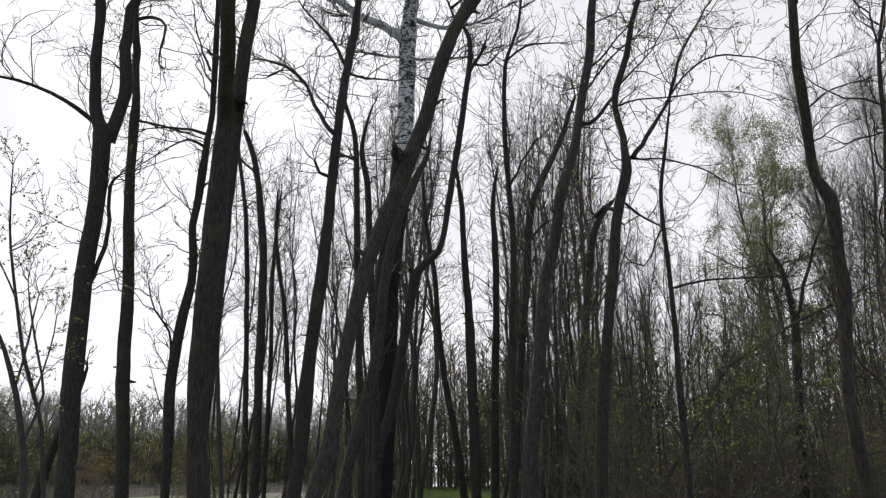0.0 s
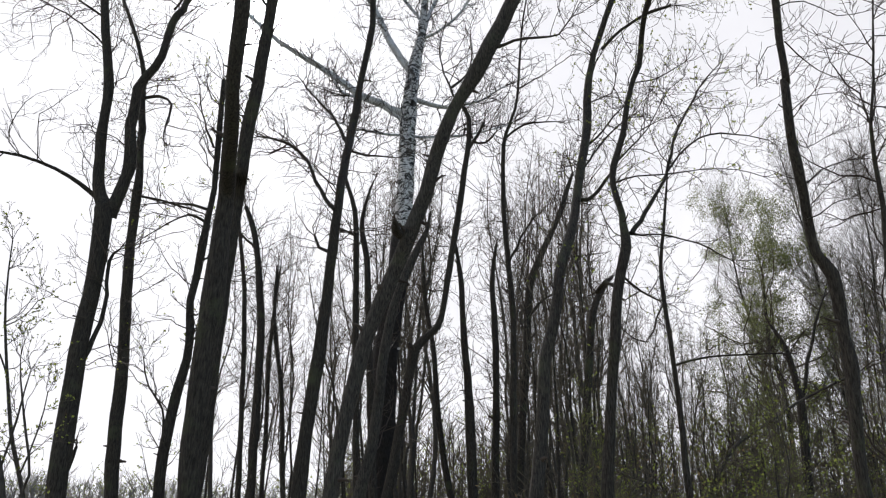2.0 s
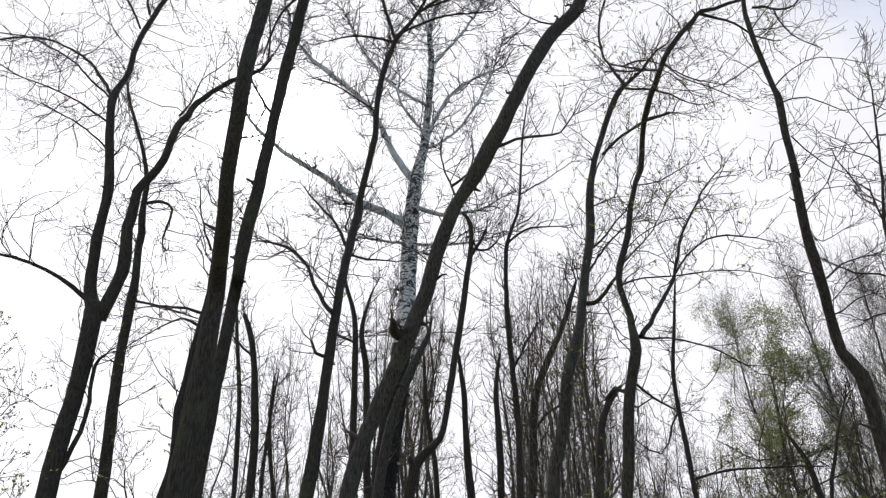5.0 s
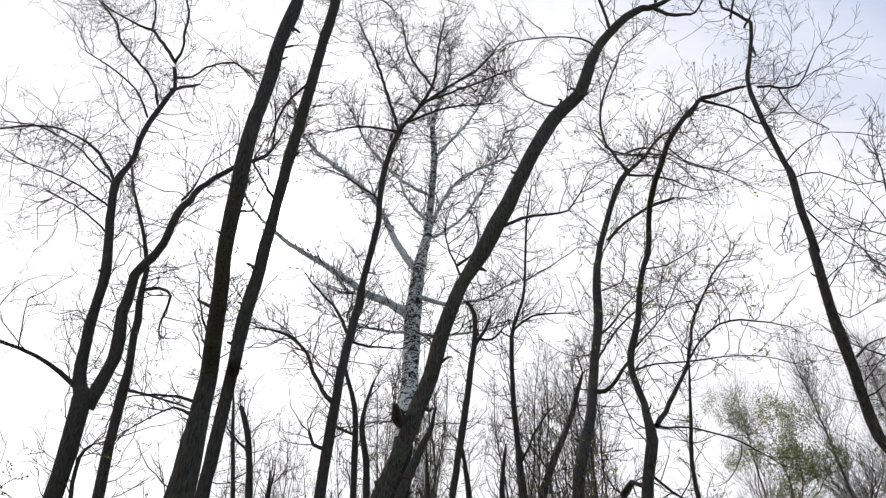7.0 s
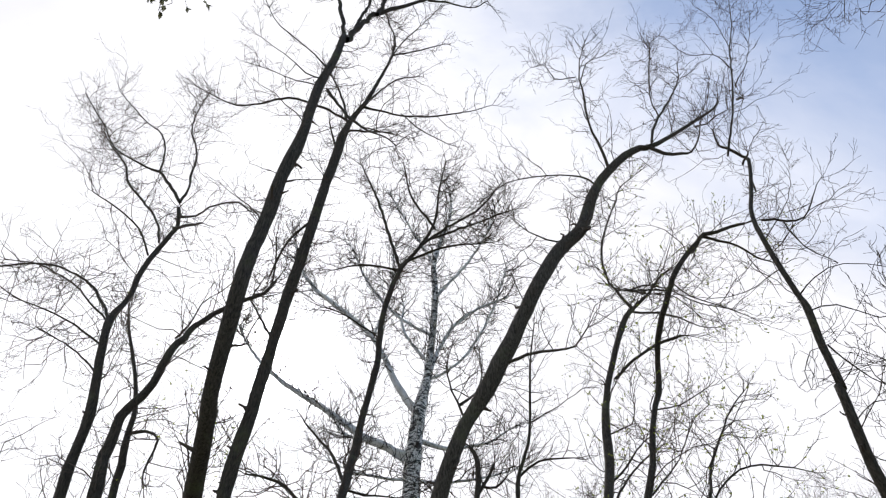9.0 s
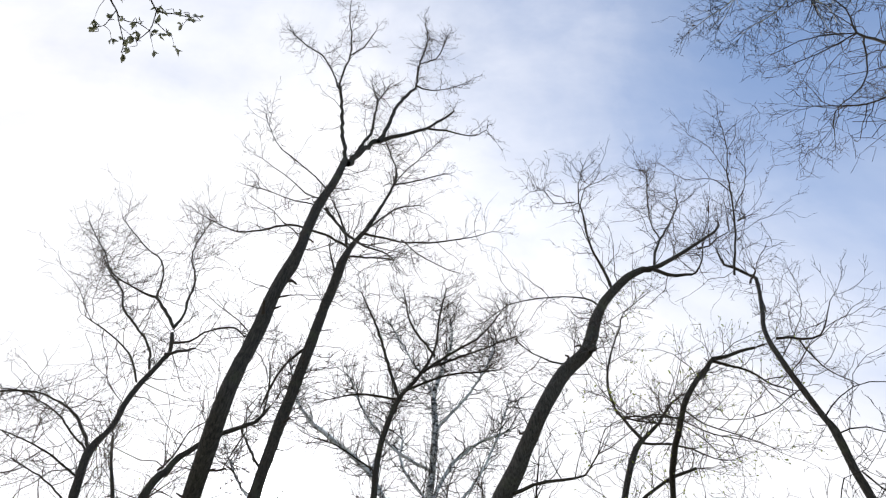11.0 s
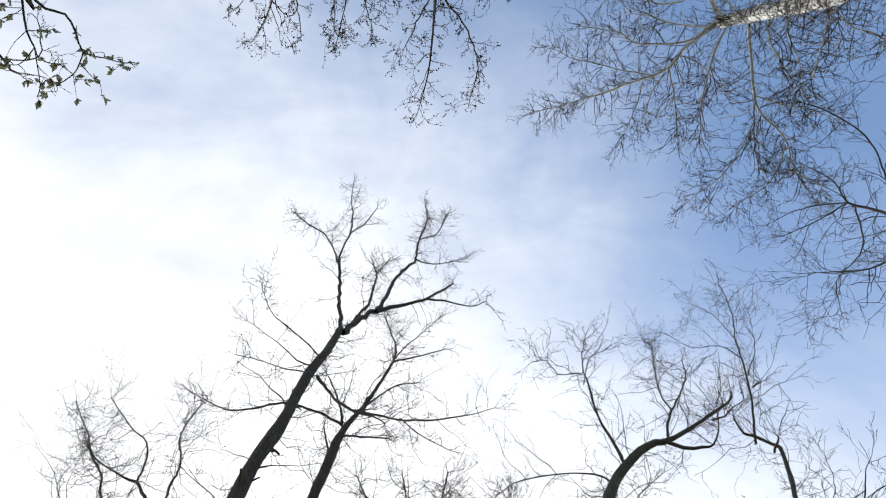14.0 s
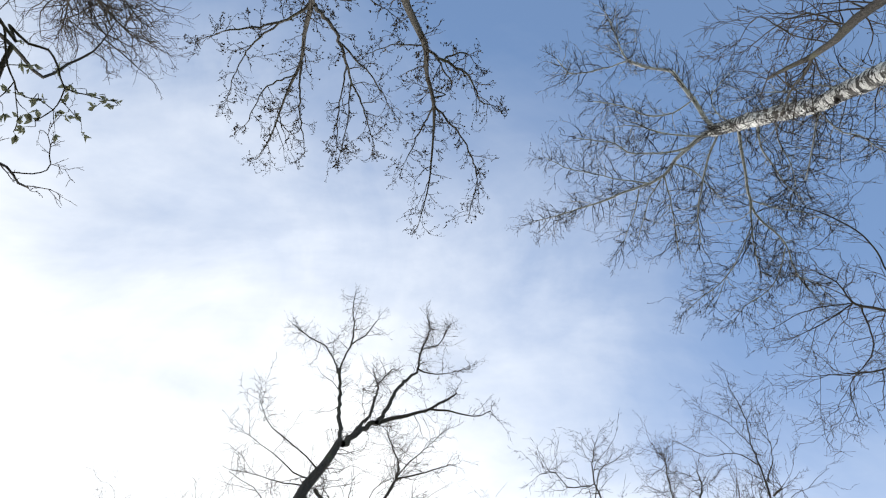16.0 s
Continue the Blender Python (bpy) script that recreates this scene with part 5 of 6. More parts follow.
tree("sapling", "crooked sapling with sparse opening leaves", 32,
     [(-2.98, 6.00, -0.10, 0.038), (-3.07, 6.00, 0.35, 0.029), (-3.27, 6.00, 1.37, 0.027), (-3.33, 6.00, 1.75, 0.025), (-3.46, 6.00, 2.19, 0.022), (-3.62, 6.00, 2.56, 0.017), (-3.82, 6.00, 2.94, 0.014), (-3.95, 6.00, 3.44, 0.0093)],
     [[(-3.35, 6.00, 1.80, 0.013), (-3.24, 6.00, 2.20, 0.011), (-3.39, 6.00, 2.66, 0.0089), (-3.52, 6.00, 3.14, 0.0045)],
      [(-3.48, 6.00, 2.24, 0.010), (-3.44, 6.00, 2.66, 0.0090), (-3.41, 6.00, 3.04, 0.0045)]], twigs=3.97, twig_len=0.45, mat=BARK_YOUNG, leaf_share=0.4, leaf_size=0.0227, first=0.25, thick=0.0045, thin=0.0023)
tree("sapling", "slender sapling with sparse opening leaves", 33,
     [(-2.85, 6.20, -0.10, 0.028), (-2.96, 6.20, 0.35, 0.021), (-3.21, 6.20, 1.37, 0.019), (-3.32, 6.20, 1.94, 0.017), (-3.55, 6.20, 2.50, 0.016), (-3.73, 6.20, 3.09, 0.012), (-3.89, 6.20, 3.71, 0.0097), (-3.96, 6.20, 4.30, 0.0052)],
     [[(-3.43, 6.20, 2.21, 0.0087), (-3.35, 6.20, 2.59, 0.0065), (-3.34, 6.20, 2.89, 0.0043)],
      [(-3.70, 6.20, 3.01, 0.0096), (-3.91, 6.20, 3.36, 0.0067), (-4.08, 6.20, 3.71, 0.0045)],
      [(-3.83, 6.20, 3.48, 0.0074), (-3.70, 6.20, 3.56, 0.0044), (-3.60, 6.20, 3.71, 0.0037)]], twigs=4.87, twig_len=0.37, mat=BARK_YOUNG, leaf_share=0.4, leaf_size=0.0222, first=0.25, thick=0.0044, thin=0.0022)
tree("dead_tree", "leaning dead trunk with broken top", 34,
     [(-4.86, 8.75, -0.10, 0.096), (-4.78, 8.75, 0.35, 0.073), (-4.62, 8.75, 1.26, 0.067), (-4.54, 8.75, 1.76, 0.055), (-4.42, 8.75, 2.17, 0.047), (-4.31, 8.75, 2.53, 0.032), (-4.25, 8.75, 2.80, 0.016)],
     [], twigs=0.63, twig_len=0.40, thick=0.0079, thin=0.0030)
tree("birch_tree", "tall white-barked birch with drooping fine twigs", 35,
     [(5.57, -0.40, -0.10, 0.225), (5.56, -0.33, 0.58, 0.180), (5.53, -0.05, 3.32, 0.165), (5.50, 0.29, 6.97, 0.147), (5.47, 0.50, 9.59, 0.135), (5.45, 0.60, 11.30, 0.129), (5.45, 0.68, 11.75, 0.128), (5.45, 0.73, 12.29, 0.128), (5.45, 0.82, 12.89, 0.124), (5.45, 0.85, 13.76, 0.136), (5.45, 0.87, 14.56, 0.135), (5.45, 0.90, 15.48, 0.133), (5.45, 0.93, 16.27, 0.128), (5.45, 0.97, 17.10, 0.122)],
     [[(5.48, 0.97, 17.10, 0.053), (5.37, 0.64, 17.42, 0.049), (5.25, 0.25, 17.78, 0.051), (5.12, -0.08, 18.10, 0.047), (5.03, -0.39, 18.39, 0.038), (4.79, -0.50, 18.63, 0.029), (4.54, -0.59, 18.86, 0.030), (4.24, -0.81, 19.20, 0.026), (4.14, -1.19, 19.55, 0.021), (4.11, -1.66, 19.97, 0.016), (4.01, -2.15, 20.43, 0.014)],
      [(4.24, -0.77, 19.20, 0.020), (3.89, -0.68, 19.34, 0.016), (3.41, -0.60, 19.54, 0.016), (2.98, -0.63, 19.71, 0.013), (2.74, -0.97, 19.88, 0.011)],
      [(5.48, 0.97, 17.10, 0.076), (5.31, 1.04, 17.27, 0.058), (5.15, 1.20, 17.47, 0.050), (5.00, 1.42, 17.71, 0.042), (4.88, 1.59, 17.90, 0.038), (4.77, 1.83, 18.14, 0.034), (4.53, 2.01, 18.40, 0.030), (4.23, 2.13, 18.69, 0.025), (3.87, 2.30, 19.05, 0.026), (3.49, 2.48, 19.43, 0.021), (3.03, 2.66, 19.88, 0.019), (2.60, 2.81, 20.28, 0.014), (2.22, 2.92, 20.64, 0.012)],
      [(5.20, 1.07, 17.10, 0.022), (4.82, 1.02, 17.33, 0.018), (4.47, 0.94, 17.55, 0.018), (4.18, 0.81, 17.74, 0.014), (3.87, 0.75, 17.93, 0.0096)],
      [(5.04, 1.28, 17.47, 0.027), (4.69, 1.36, 17.68, 0.023), (4.28, 1.36, 17.93, 0.019), (3.97, 1.32, 18.12, 0.019), (3.76, 1.12, 18.29, 0.015), (3.44, 1.04, 18.49, 0.013), (2.99, 0.95, 18.76, 0.010)],
      [(4.53, 2.01, 18.40, 0.020), (4.09, 1.94, 18.63, 0.015), (3.52, 1.79, 18.92, 0.013), (2.93, 1.64, 19.22, 0.011), (2.39, 1.36, 19.53, 0.0081)],
      [(4.77, 1.83, 18.14, 0.019), (4.92, 2.33, 18.24, 0.017), (5.08, 2.96, 18.37, 0.015), (5.18, 3.48, 18.48, 0.0099)],
      [(4.36, 2.14, 18.69, 0.015), (4.32, 2.58, 18.78, 0.013), (4.15, 3.10, 18.89, 0.010), (4.04, 3.50, 18.97, 0.0083)],
      [(4.88, 1.59, 17.90, 0.019), (5.33, 1.73, 18.00, 0.019), (5.74, 2.11, 18.11, 0.014), (6.01, 2.36, 18.18, 0.012)],
      [(4.70, 1.93, 18.14, 0.014), (4.48, 2.31, 18.23, 0.012), (4.38, 2.75, 18.32, 0.0099), (4.28, 3.19, 18.41, 0.0080)],
      [(5.25, 0.29, 17.78, 0.018), (4.90, 0.52, 17.99, 0.016), (4.48, 0.55, 18.20, 0.019), (4.16, 0.40, 18.38, 0.015), (3.83, 0.25, 18.56, 0.012), (3.38, 0.15, 18.79, 0.010)],
      [(5.47, 0.93, 15.93, 0.036), (5.59, 1.33, 16.07, 0.032), (5.74, 1.75, 16.23, 0.029), (5.89, 2.19, 16.39, 0.029), (6.07, 2.62, 16.55, 0.025), (6.56, 3.01, 16.77, 0.021), (6.85, 3.26, 16.91, 0.021), (7.04, 3.63, 17.05, 0.017), (7.26, 4.00, 17.20, 0.017), (7.54, 4.27, 17.34, 0.013)],
      [(5.90, 2.25, 16.39, 0.017), (6.00, 2.86, 16.51, 0.017), (6.10, 3.32, 16.61, 0.015), (6.26, 3.79, 16.71, 0.011)],
      [(6.00, 2.86, 16.51, 0.013), (5.83, 3.43, 16.63, 0.011), (5.60, 3.89, 16.74, 0.011), (5.24, 4.24, 16.84, 0.0088), (4.87, 4.59, 16.94, 0.0067)],
      [(6.85, 3.37, 16.91, 0.017), (6.79, 3.85, 17.00, 0.013), (6.60, 4.26, 17.09, 0.011), (6.19, 4.56, 17.19, 0.0089), (6.03, 4.81, 17.25, 0.0067)],
      [(5.47, 0.90, 15.05, 0.022), (5.58, 1.31, 15.18, 0.019), (5.84, 1.66, 15.31, 0.019), (6.10, 1.97, 15.43, 0.015), (6.48, 2.29, 15.58, 0.011)],
      [(5.94, 2.36, 16.39, 0.017), (6.55, 2.55, 16.52, 0.016), (7.04, 2.62, 16.61, 0.016), (7.41, 2.75, 16.69, 0.012), (7.67, 2.87, 16.75, 0.010)],
      [(5.48, 0.82, 13.11, 0.018), (5.74, 1.06, 13.21, 0.015), (6.01, 1.23, 13.31, 0.012), (6.31, 1.28, 13.40, 0.012), (6.84, 1.55, 13.58, 0.0092)],
      [(5.48, 0.82, 12.94, 0.018), (5.46, 1.35, 13.05, 0.012), (5.40, 1.93, 13.16, 0.0093)],
      [(5.49, 1.04, 16.96, 0.026), (5.33, 1.62, 17.13, 0.022), (5.28, 2.19, 17.31, 0.018), (5.28, 2.79, 17.49, 0.014), (5.40, 3.28, 17.64, 0.012)],
      [(5.48, 0.88, 14.40, 0.017), (5.61, 1.29, 14.54, 0.014), (5.89, 1.67, 14.68, 0.011), (6.04, 2.06, 14.80, 0.0072)],
      [(5.48, 0.94, 16.07, 0.016), (5.24, 0.67, 16.29, 0.012), (5.20, 0.33, 16.50, 0.010), (5.68, -0.14, 16.89, 0.0085)],
      [(5.45, 0.73, 12.23, 0.014), (5.16, 0.62, 12.32, 0.0098), (4.82, 0.67, 12.42, 0.0086), (4.48, 0.68, 12.53, 0.0059)],
      [(7.26, 4.00, 17.20, 0.013), (7.76, 4.21, 17.31, 0.011), (8.04, 4.54, 17.40, 0.0086)],
      [(5.60, 3.89, 16.74, 0.0087), (5.45, 4.35, 16.78, 0.0066)]], twigs=16.0, twig_len=0.72, mat=BIRCH, twig_mat=TWIG_BIRCH, group="birches", first=0.5, rise=0.0, thick=0.009, thin=0.0036, wobble=0.17, leaf_share=0.5, leaf_size=0.026, leaf_mat=BUD, leaf_each=1, leaf_label="small dark catkins and buds", slim=0.6)
tree("bare_tree", "bare tree with greenish-grey bark beside a birch", 36,
     [(3.40, -1.60, -0.10, 0.072), (3.38, -1.47, 0.77, 0.057), (3.31, -0.89, 3.15, 0.051), (3.22, -0.22, 5.31, 0.046), (3.14, 0.41, 7.11, 0.042), (3.44, 0.43, 7.93, 0.042), (3.71, 0.42, 8.83, 0.042), (3.96, 0.48, 9.73, 0.038), (4.12, 0.51, 10.53, 0.030), (4.15, 0.54, 11.13, 0.026), (4.15, 0.60, 11.63, 0.016)],
     [[(4.08, 0.51, 10.33, 0.017), (4.19, 0.64, 10.73, 0.017), (4.31, 0.77, 11.32, 0.013), (4.47, 1.00, 11.91, 0.0073)],
      [(3.80, 0.45, 9.17, 0.010), (3.99, 0.10, 10.17, 0.0095), (4.09, 0.00, 11.16, 0.0087), (4.16, 0.09, 12.15, 0.0073)],
      [(3.96, 0.48, 9.73, 0.0087), (3.98, 0.22, 10.64, 0.0080), (4.03, -0.18, 11.66, 0.0066), (4.01, 0.01, 12.15, 0.0051)],
      [(3.57, 0.43, 8.38, 0.0087), (3.70, 0.14, 9.16, 0.0080), (3.87, -0.22, 10.16, 0.0073)]], twigs=3.09, twig_len=0.87, mat=BARK_GREY, first=0.6, thick=0.0097, thin=0.0037)
tree("bare_tree", "bare tree with fine spreading dark twigs", 37,
     [(8.91, 4.11, -0.10, 0.069), (8.71, 4.09, 1.05, 0.055), (7.81, 4.00, 4.23, 0.049), (6.77, 3.89, 7.11, 0.044), (5.80, 3.79, 9.51, 0.040), (6.52, 3.94, 11.57, 0.039), (6.93, 4.03, 13.62, 0.026), (6.80, 4.03, 14.30, 0.019), (6.88, 3.78, 15.00, 0.012), (6.60, 3.56, 15.68, 0.0058)],
     [[(6.52, 3.94, 11.57, 0.017), (6.32, 4.70, 12.64, 0.014), (6.09, 4.90, 13.18, 0.0099), (5.85, 5.10, 13.72, 0.0050)],
      [(6.84, 4.03, 14.14, 0.017), (7.30, 4.91, 14.55, 0.012), (7.23, 5.67, 15.09, 0.0091), (7.69, 6.49, 15.63, 0.0066)],
      [(6.80, 4.03, 14.30, 0.014), (6.60, 4.46, 14.83, 0.012), (6.27, 4.87, 15.36, 0.0058)],
      [(6.79, 3.99, 12.86, 0.015), (7.06, 3.03, 14.30, 0.014), (6.74, 2.59, 15.16, 0.012), (6.29, 2.39, 15.72, 0.0058)],
      [(6.80, 4.03, 14.30, 0.011), (6.36, 4.27, 14.97, 0.0091), (6.08, 4.71, 15.64, 0.0058)]], twigs=4.51, twig_len=1.20, first=0.5, thick=0.0093, thin=0.0040)
tree("bare_tree", "tall tree with swelling brown buds on its twigs", 38,
     [(-0.43, -6.09, -0.10, 0.120), (-0.44, -5.78, 1.21, 0.095), (-0.46, -4.33, 4.80, 0.085), (-0.49, -2.68, 8.07, 0.076), (-0.52, -1.13, 10.79, 0.070), (-0.55, -1.23, 12.98, 0.073), (-0.51, -1.13, 14.71, 0.066), (-0.29, -0.77, 16.29, 0.055), (-0.29, -0.39, 17.28, 0.044), (-0.18, 0.19, 18.27, 0.039), (-0.26, 1.01, 19.40, 0.025), (-0.41, 1.95, 20.23, 0.018), (-0.73, 2.98, 21.06, 0.0099)],
     [[(-0.29, -0.77, 16.29, 0.031), (0.05, -0.54, 16.86, 0.028), (0.57, -0.35, 17.57, 0.023), (0.82, 0.11, 18.28, 0.016), (1.22, 0.20, 18.85, 0.0085)],
      [(0.05, -0.54, 16.86, 0.021), (0.25, -0.71, 17.15, 0.018), (0.52, -0.81, 17.45, 0.016), (0.69, -0.64, 17.73, 0.0070)],
      [(-0.12, -0.65, 16.57, 0.021), (0.04, -0.41, 16.99, 0.018), (0.22, -0.18, 17.42, 0.011)],
      [(-0.18, 0.19, 18.27, 0.028), (0.35, 0.71, 19.12, 0.021), (0.70, 1.43, 19.81, 0.017), (0.84, 2.14, 20.51, 0.0085)],
      [(-0.18, 0.19, 18.27, 0.024), (-0.50, 0.61, 18.98, 0.017), (-0.95, 1.38, 19.67, 0.0085)],
      [(-0.29, -0.77, 16.29, 0.017), (-0.89, -0.91, 17.02, 0.014), (-1.53, -0.89, 17.75, 0.0070)],
      [(-0.21, 0.04, 18.02, 0.020), (0.09, -0.05, 18.30, 0.016), (-0.53, -0.36, 18.88, 0.0085)],
      [(0.79, 1.87, 20.25, 0.014), (0.59, 2.71, 20.78, 0.0099)]], twigs=3.55, twig_len=0.62, mat=BARK_GREY, first=0.55, leaf_share=0.48, leaf_size=0.0409, rise=0.02, thick=0.0113, thin=0.0045, kink=2.0, leaf_mat=BUD, leaf_label="swelling brown buds")
tree("bare_tree", "tall tree with swelling brown buds on its twigs", 39,
     [(-3.90, -6.00, -0.10, 0.119), (-3.75, -5.72, 1.34, 0.094), (-3.06, -4.46, 5.28, 0.084), (-2.26, -3.01, 8.87, 0.076), (-1.52, -1.65, 11.87, 0.070), (-1.95, -1.67, 14.12, 0.069), (-2.27, -1.46, 15.61, 0.055), (-2.64, -1.15, 16.80, 0.039), (-2.94, -0.78, 17.83, 0.035), (-3.52, -0.20, 18.86, 0.025), (-4.17, 0.60, 20.03, 0.017), (-4.68, 1.12, 20.61, 0.0087)],
     [[(-2.27, -1.46, 15.61, 0.039), (-2.06, -1.23, 16.65, 0.035), (-1.99, -0.85, 17.53, 0.031), (-1.97, -0.45, 18.41, 0.023), (-1.81, 0.20, 19.28, 0.017), (-1.71, 0.94, 20.30, 0.0087)],
      [(-2.27, -1.46, 15.61, 0.032), (-2.83, -1.33, 16.21, 0.028), (-3.54, -1.33, 16.97, 0.022), (-4.44, -1.45, 17.73, 0.015), (-5.19, -1.40, 18.34, 0.0073)],
      [(-3.00, -1.32, 16.39, 0.020), (-3.74, -1.05, 17.12, 0.017), (-4.29, -0.70, 17.84, 0.012), (-4.78, -0.09, 18.57, 0.0087)],
      [(-2.90, -0.83, 17.70, 0.023), (-3.15, -0.02, 18.55, 0.020), (-3.31, 1.05, 19.70, 0.0087)],
      [(-1.98, -0.71, 17.87, 0.023), (-2.32, 0.10, 18.85, 0.016), (-2.61, 1.05, 20.00, 0.0087)],
      [(-3.17, -0.56, 18.21, 0.020), (-4.02, -0.39, 19.01, 0.016), (-4.69, 0.33, 19.75, 0.0087)],
      [(-2.02, -1.03, 17.09, 0.022), (-1.51, -0.49, 17.96, 0.016), (-1.18, 0.13, 18.83, 0.0087)],
      [(-1.97, -0.45, 18.41, 0.016), (-2.21, 0.44, 19.27, 0.013), (-2.55, 1.20, 19.99, 0.0087)],
      [(-2.20, -1.52, 15.24, 0.019), (-1.45, -1.72, 16.34, 0.013), (-0.86, -1.47, 17.10, 0.0073)]], twigs=3.43, twig_len=0.66, mat=BARK_GREY, first=0.55, leaf_share=0.48, leaf_size=0.0423, rise=0.02, thick=0.0117, thin=0.0047, kink=2.0, leaf_mat=BUD, leaf_label="swelling brown buds")
tree("bare_tree", "bare tree with kinked dark limbs overhead", 40,
     [(-5.85, -1.95, -0.10, 0.069), (-5.76, -1.84, 0.95, 0.055), (-5.37, -1.34, 3.82, 0.049), (-4.91, -0.77, 6.44, 0.044), (-4.49, -0.23, 8.62, 0.040), (-4.86, -0.11, 9.92, 0.033), (-4.99, -0.07, 10.70, 0.024), (-5.05, 0.09, 11.21, 0.023), (-5.10, 0.27, 11.73, 0.020), (-5.03, 0.03, 12.25, 0.018), (-4.92, -0.22, 12.78, 0.014), (-4.88, -0.54, 13.19, 0.0088), (-4.88, -0.76, 13.46, 0.0076)],
     [[(-4.90, -0.46, 13.09, 0.011), (-4.82, -0.33, 13.45, 0.010), (-4.72, -0.13, 13.81, 0.0076), (-4.59, 0.06, 14.06, 0.0051)],
      [(-4.92, -0.22, 12.78, 0.0088), (-4.91, -0.14, 13.17, 0.0076), (-5.04, -0.01, 13.42, 0.0051)],
      [(-5.02, 0.01, 10.96, 0.032), (-5.39, 1.32, 10.52, 0.029), (-5.42, 1.33, 11.17, 0.018), (-5.43, 1.50, 11.42, 0.016), (-5.45, 1.66, 11.67, 0.013), (-5.45, 1.68, 11.80, 0.0088)],
      [(-5.42, 1.47, 11.38, 0.0076), (-5.30, 1.49, 11.65, 0.0088), (-5.27, 1.44, 11.93, 0.0088), (-5.34, 1.26, 12.19, 0.0088), (-5.50, 0.96, 12.48, 0.0063), (-5.76, 0.86, 12.75, 0.0051)]], twigs=0.47, twig_len=0.44, first=0.6, ends=1, kink=2.0, thick=0.0126, thin=0.0048)
tree("bare_tree", "tree with a haze of fine reddish twigs", 41,
     [(-3.08, -3.92, -0.10, 0.104), (-3.21, -3.82, 1.35, 0.083), (-3.82, -3.35, 5.35, 0.073), (-4.51, -2.82, 8.98, 0.066), (-5.16, -2.32, 12.00, 0.061), (-5.99, -2.31, 14.11, 0.059), (-6.70, -2.20, 16.22, 0.050), (-6.83, -1.89, 17.60, 0.027), (-6.74, -1.58, 18.43, 0.018)],
     [[(-6.70, -2.20, 16.22, 0.030), (-6.69, -2.35, 17.62, 0.022), (-6.59, -1.89, 18.72, 0.012)],
      [(-6.60, -2.22, 15.95, 0.029), (-7.34, -1.97, 17.06, 0.022), (-7.93, -1.65, 17.89, 0.011)]], twigs=11.76, twig_len=1.36, first=0.5, thick=0.0136, thin=0.0052)
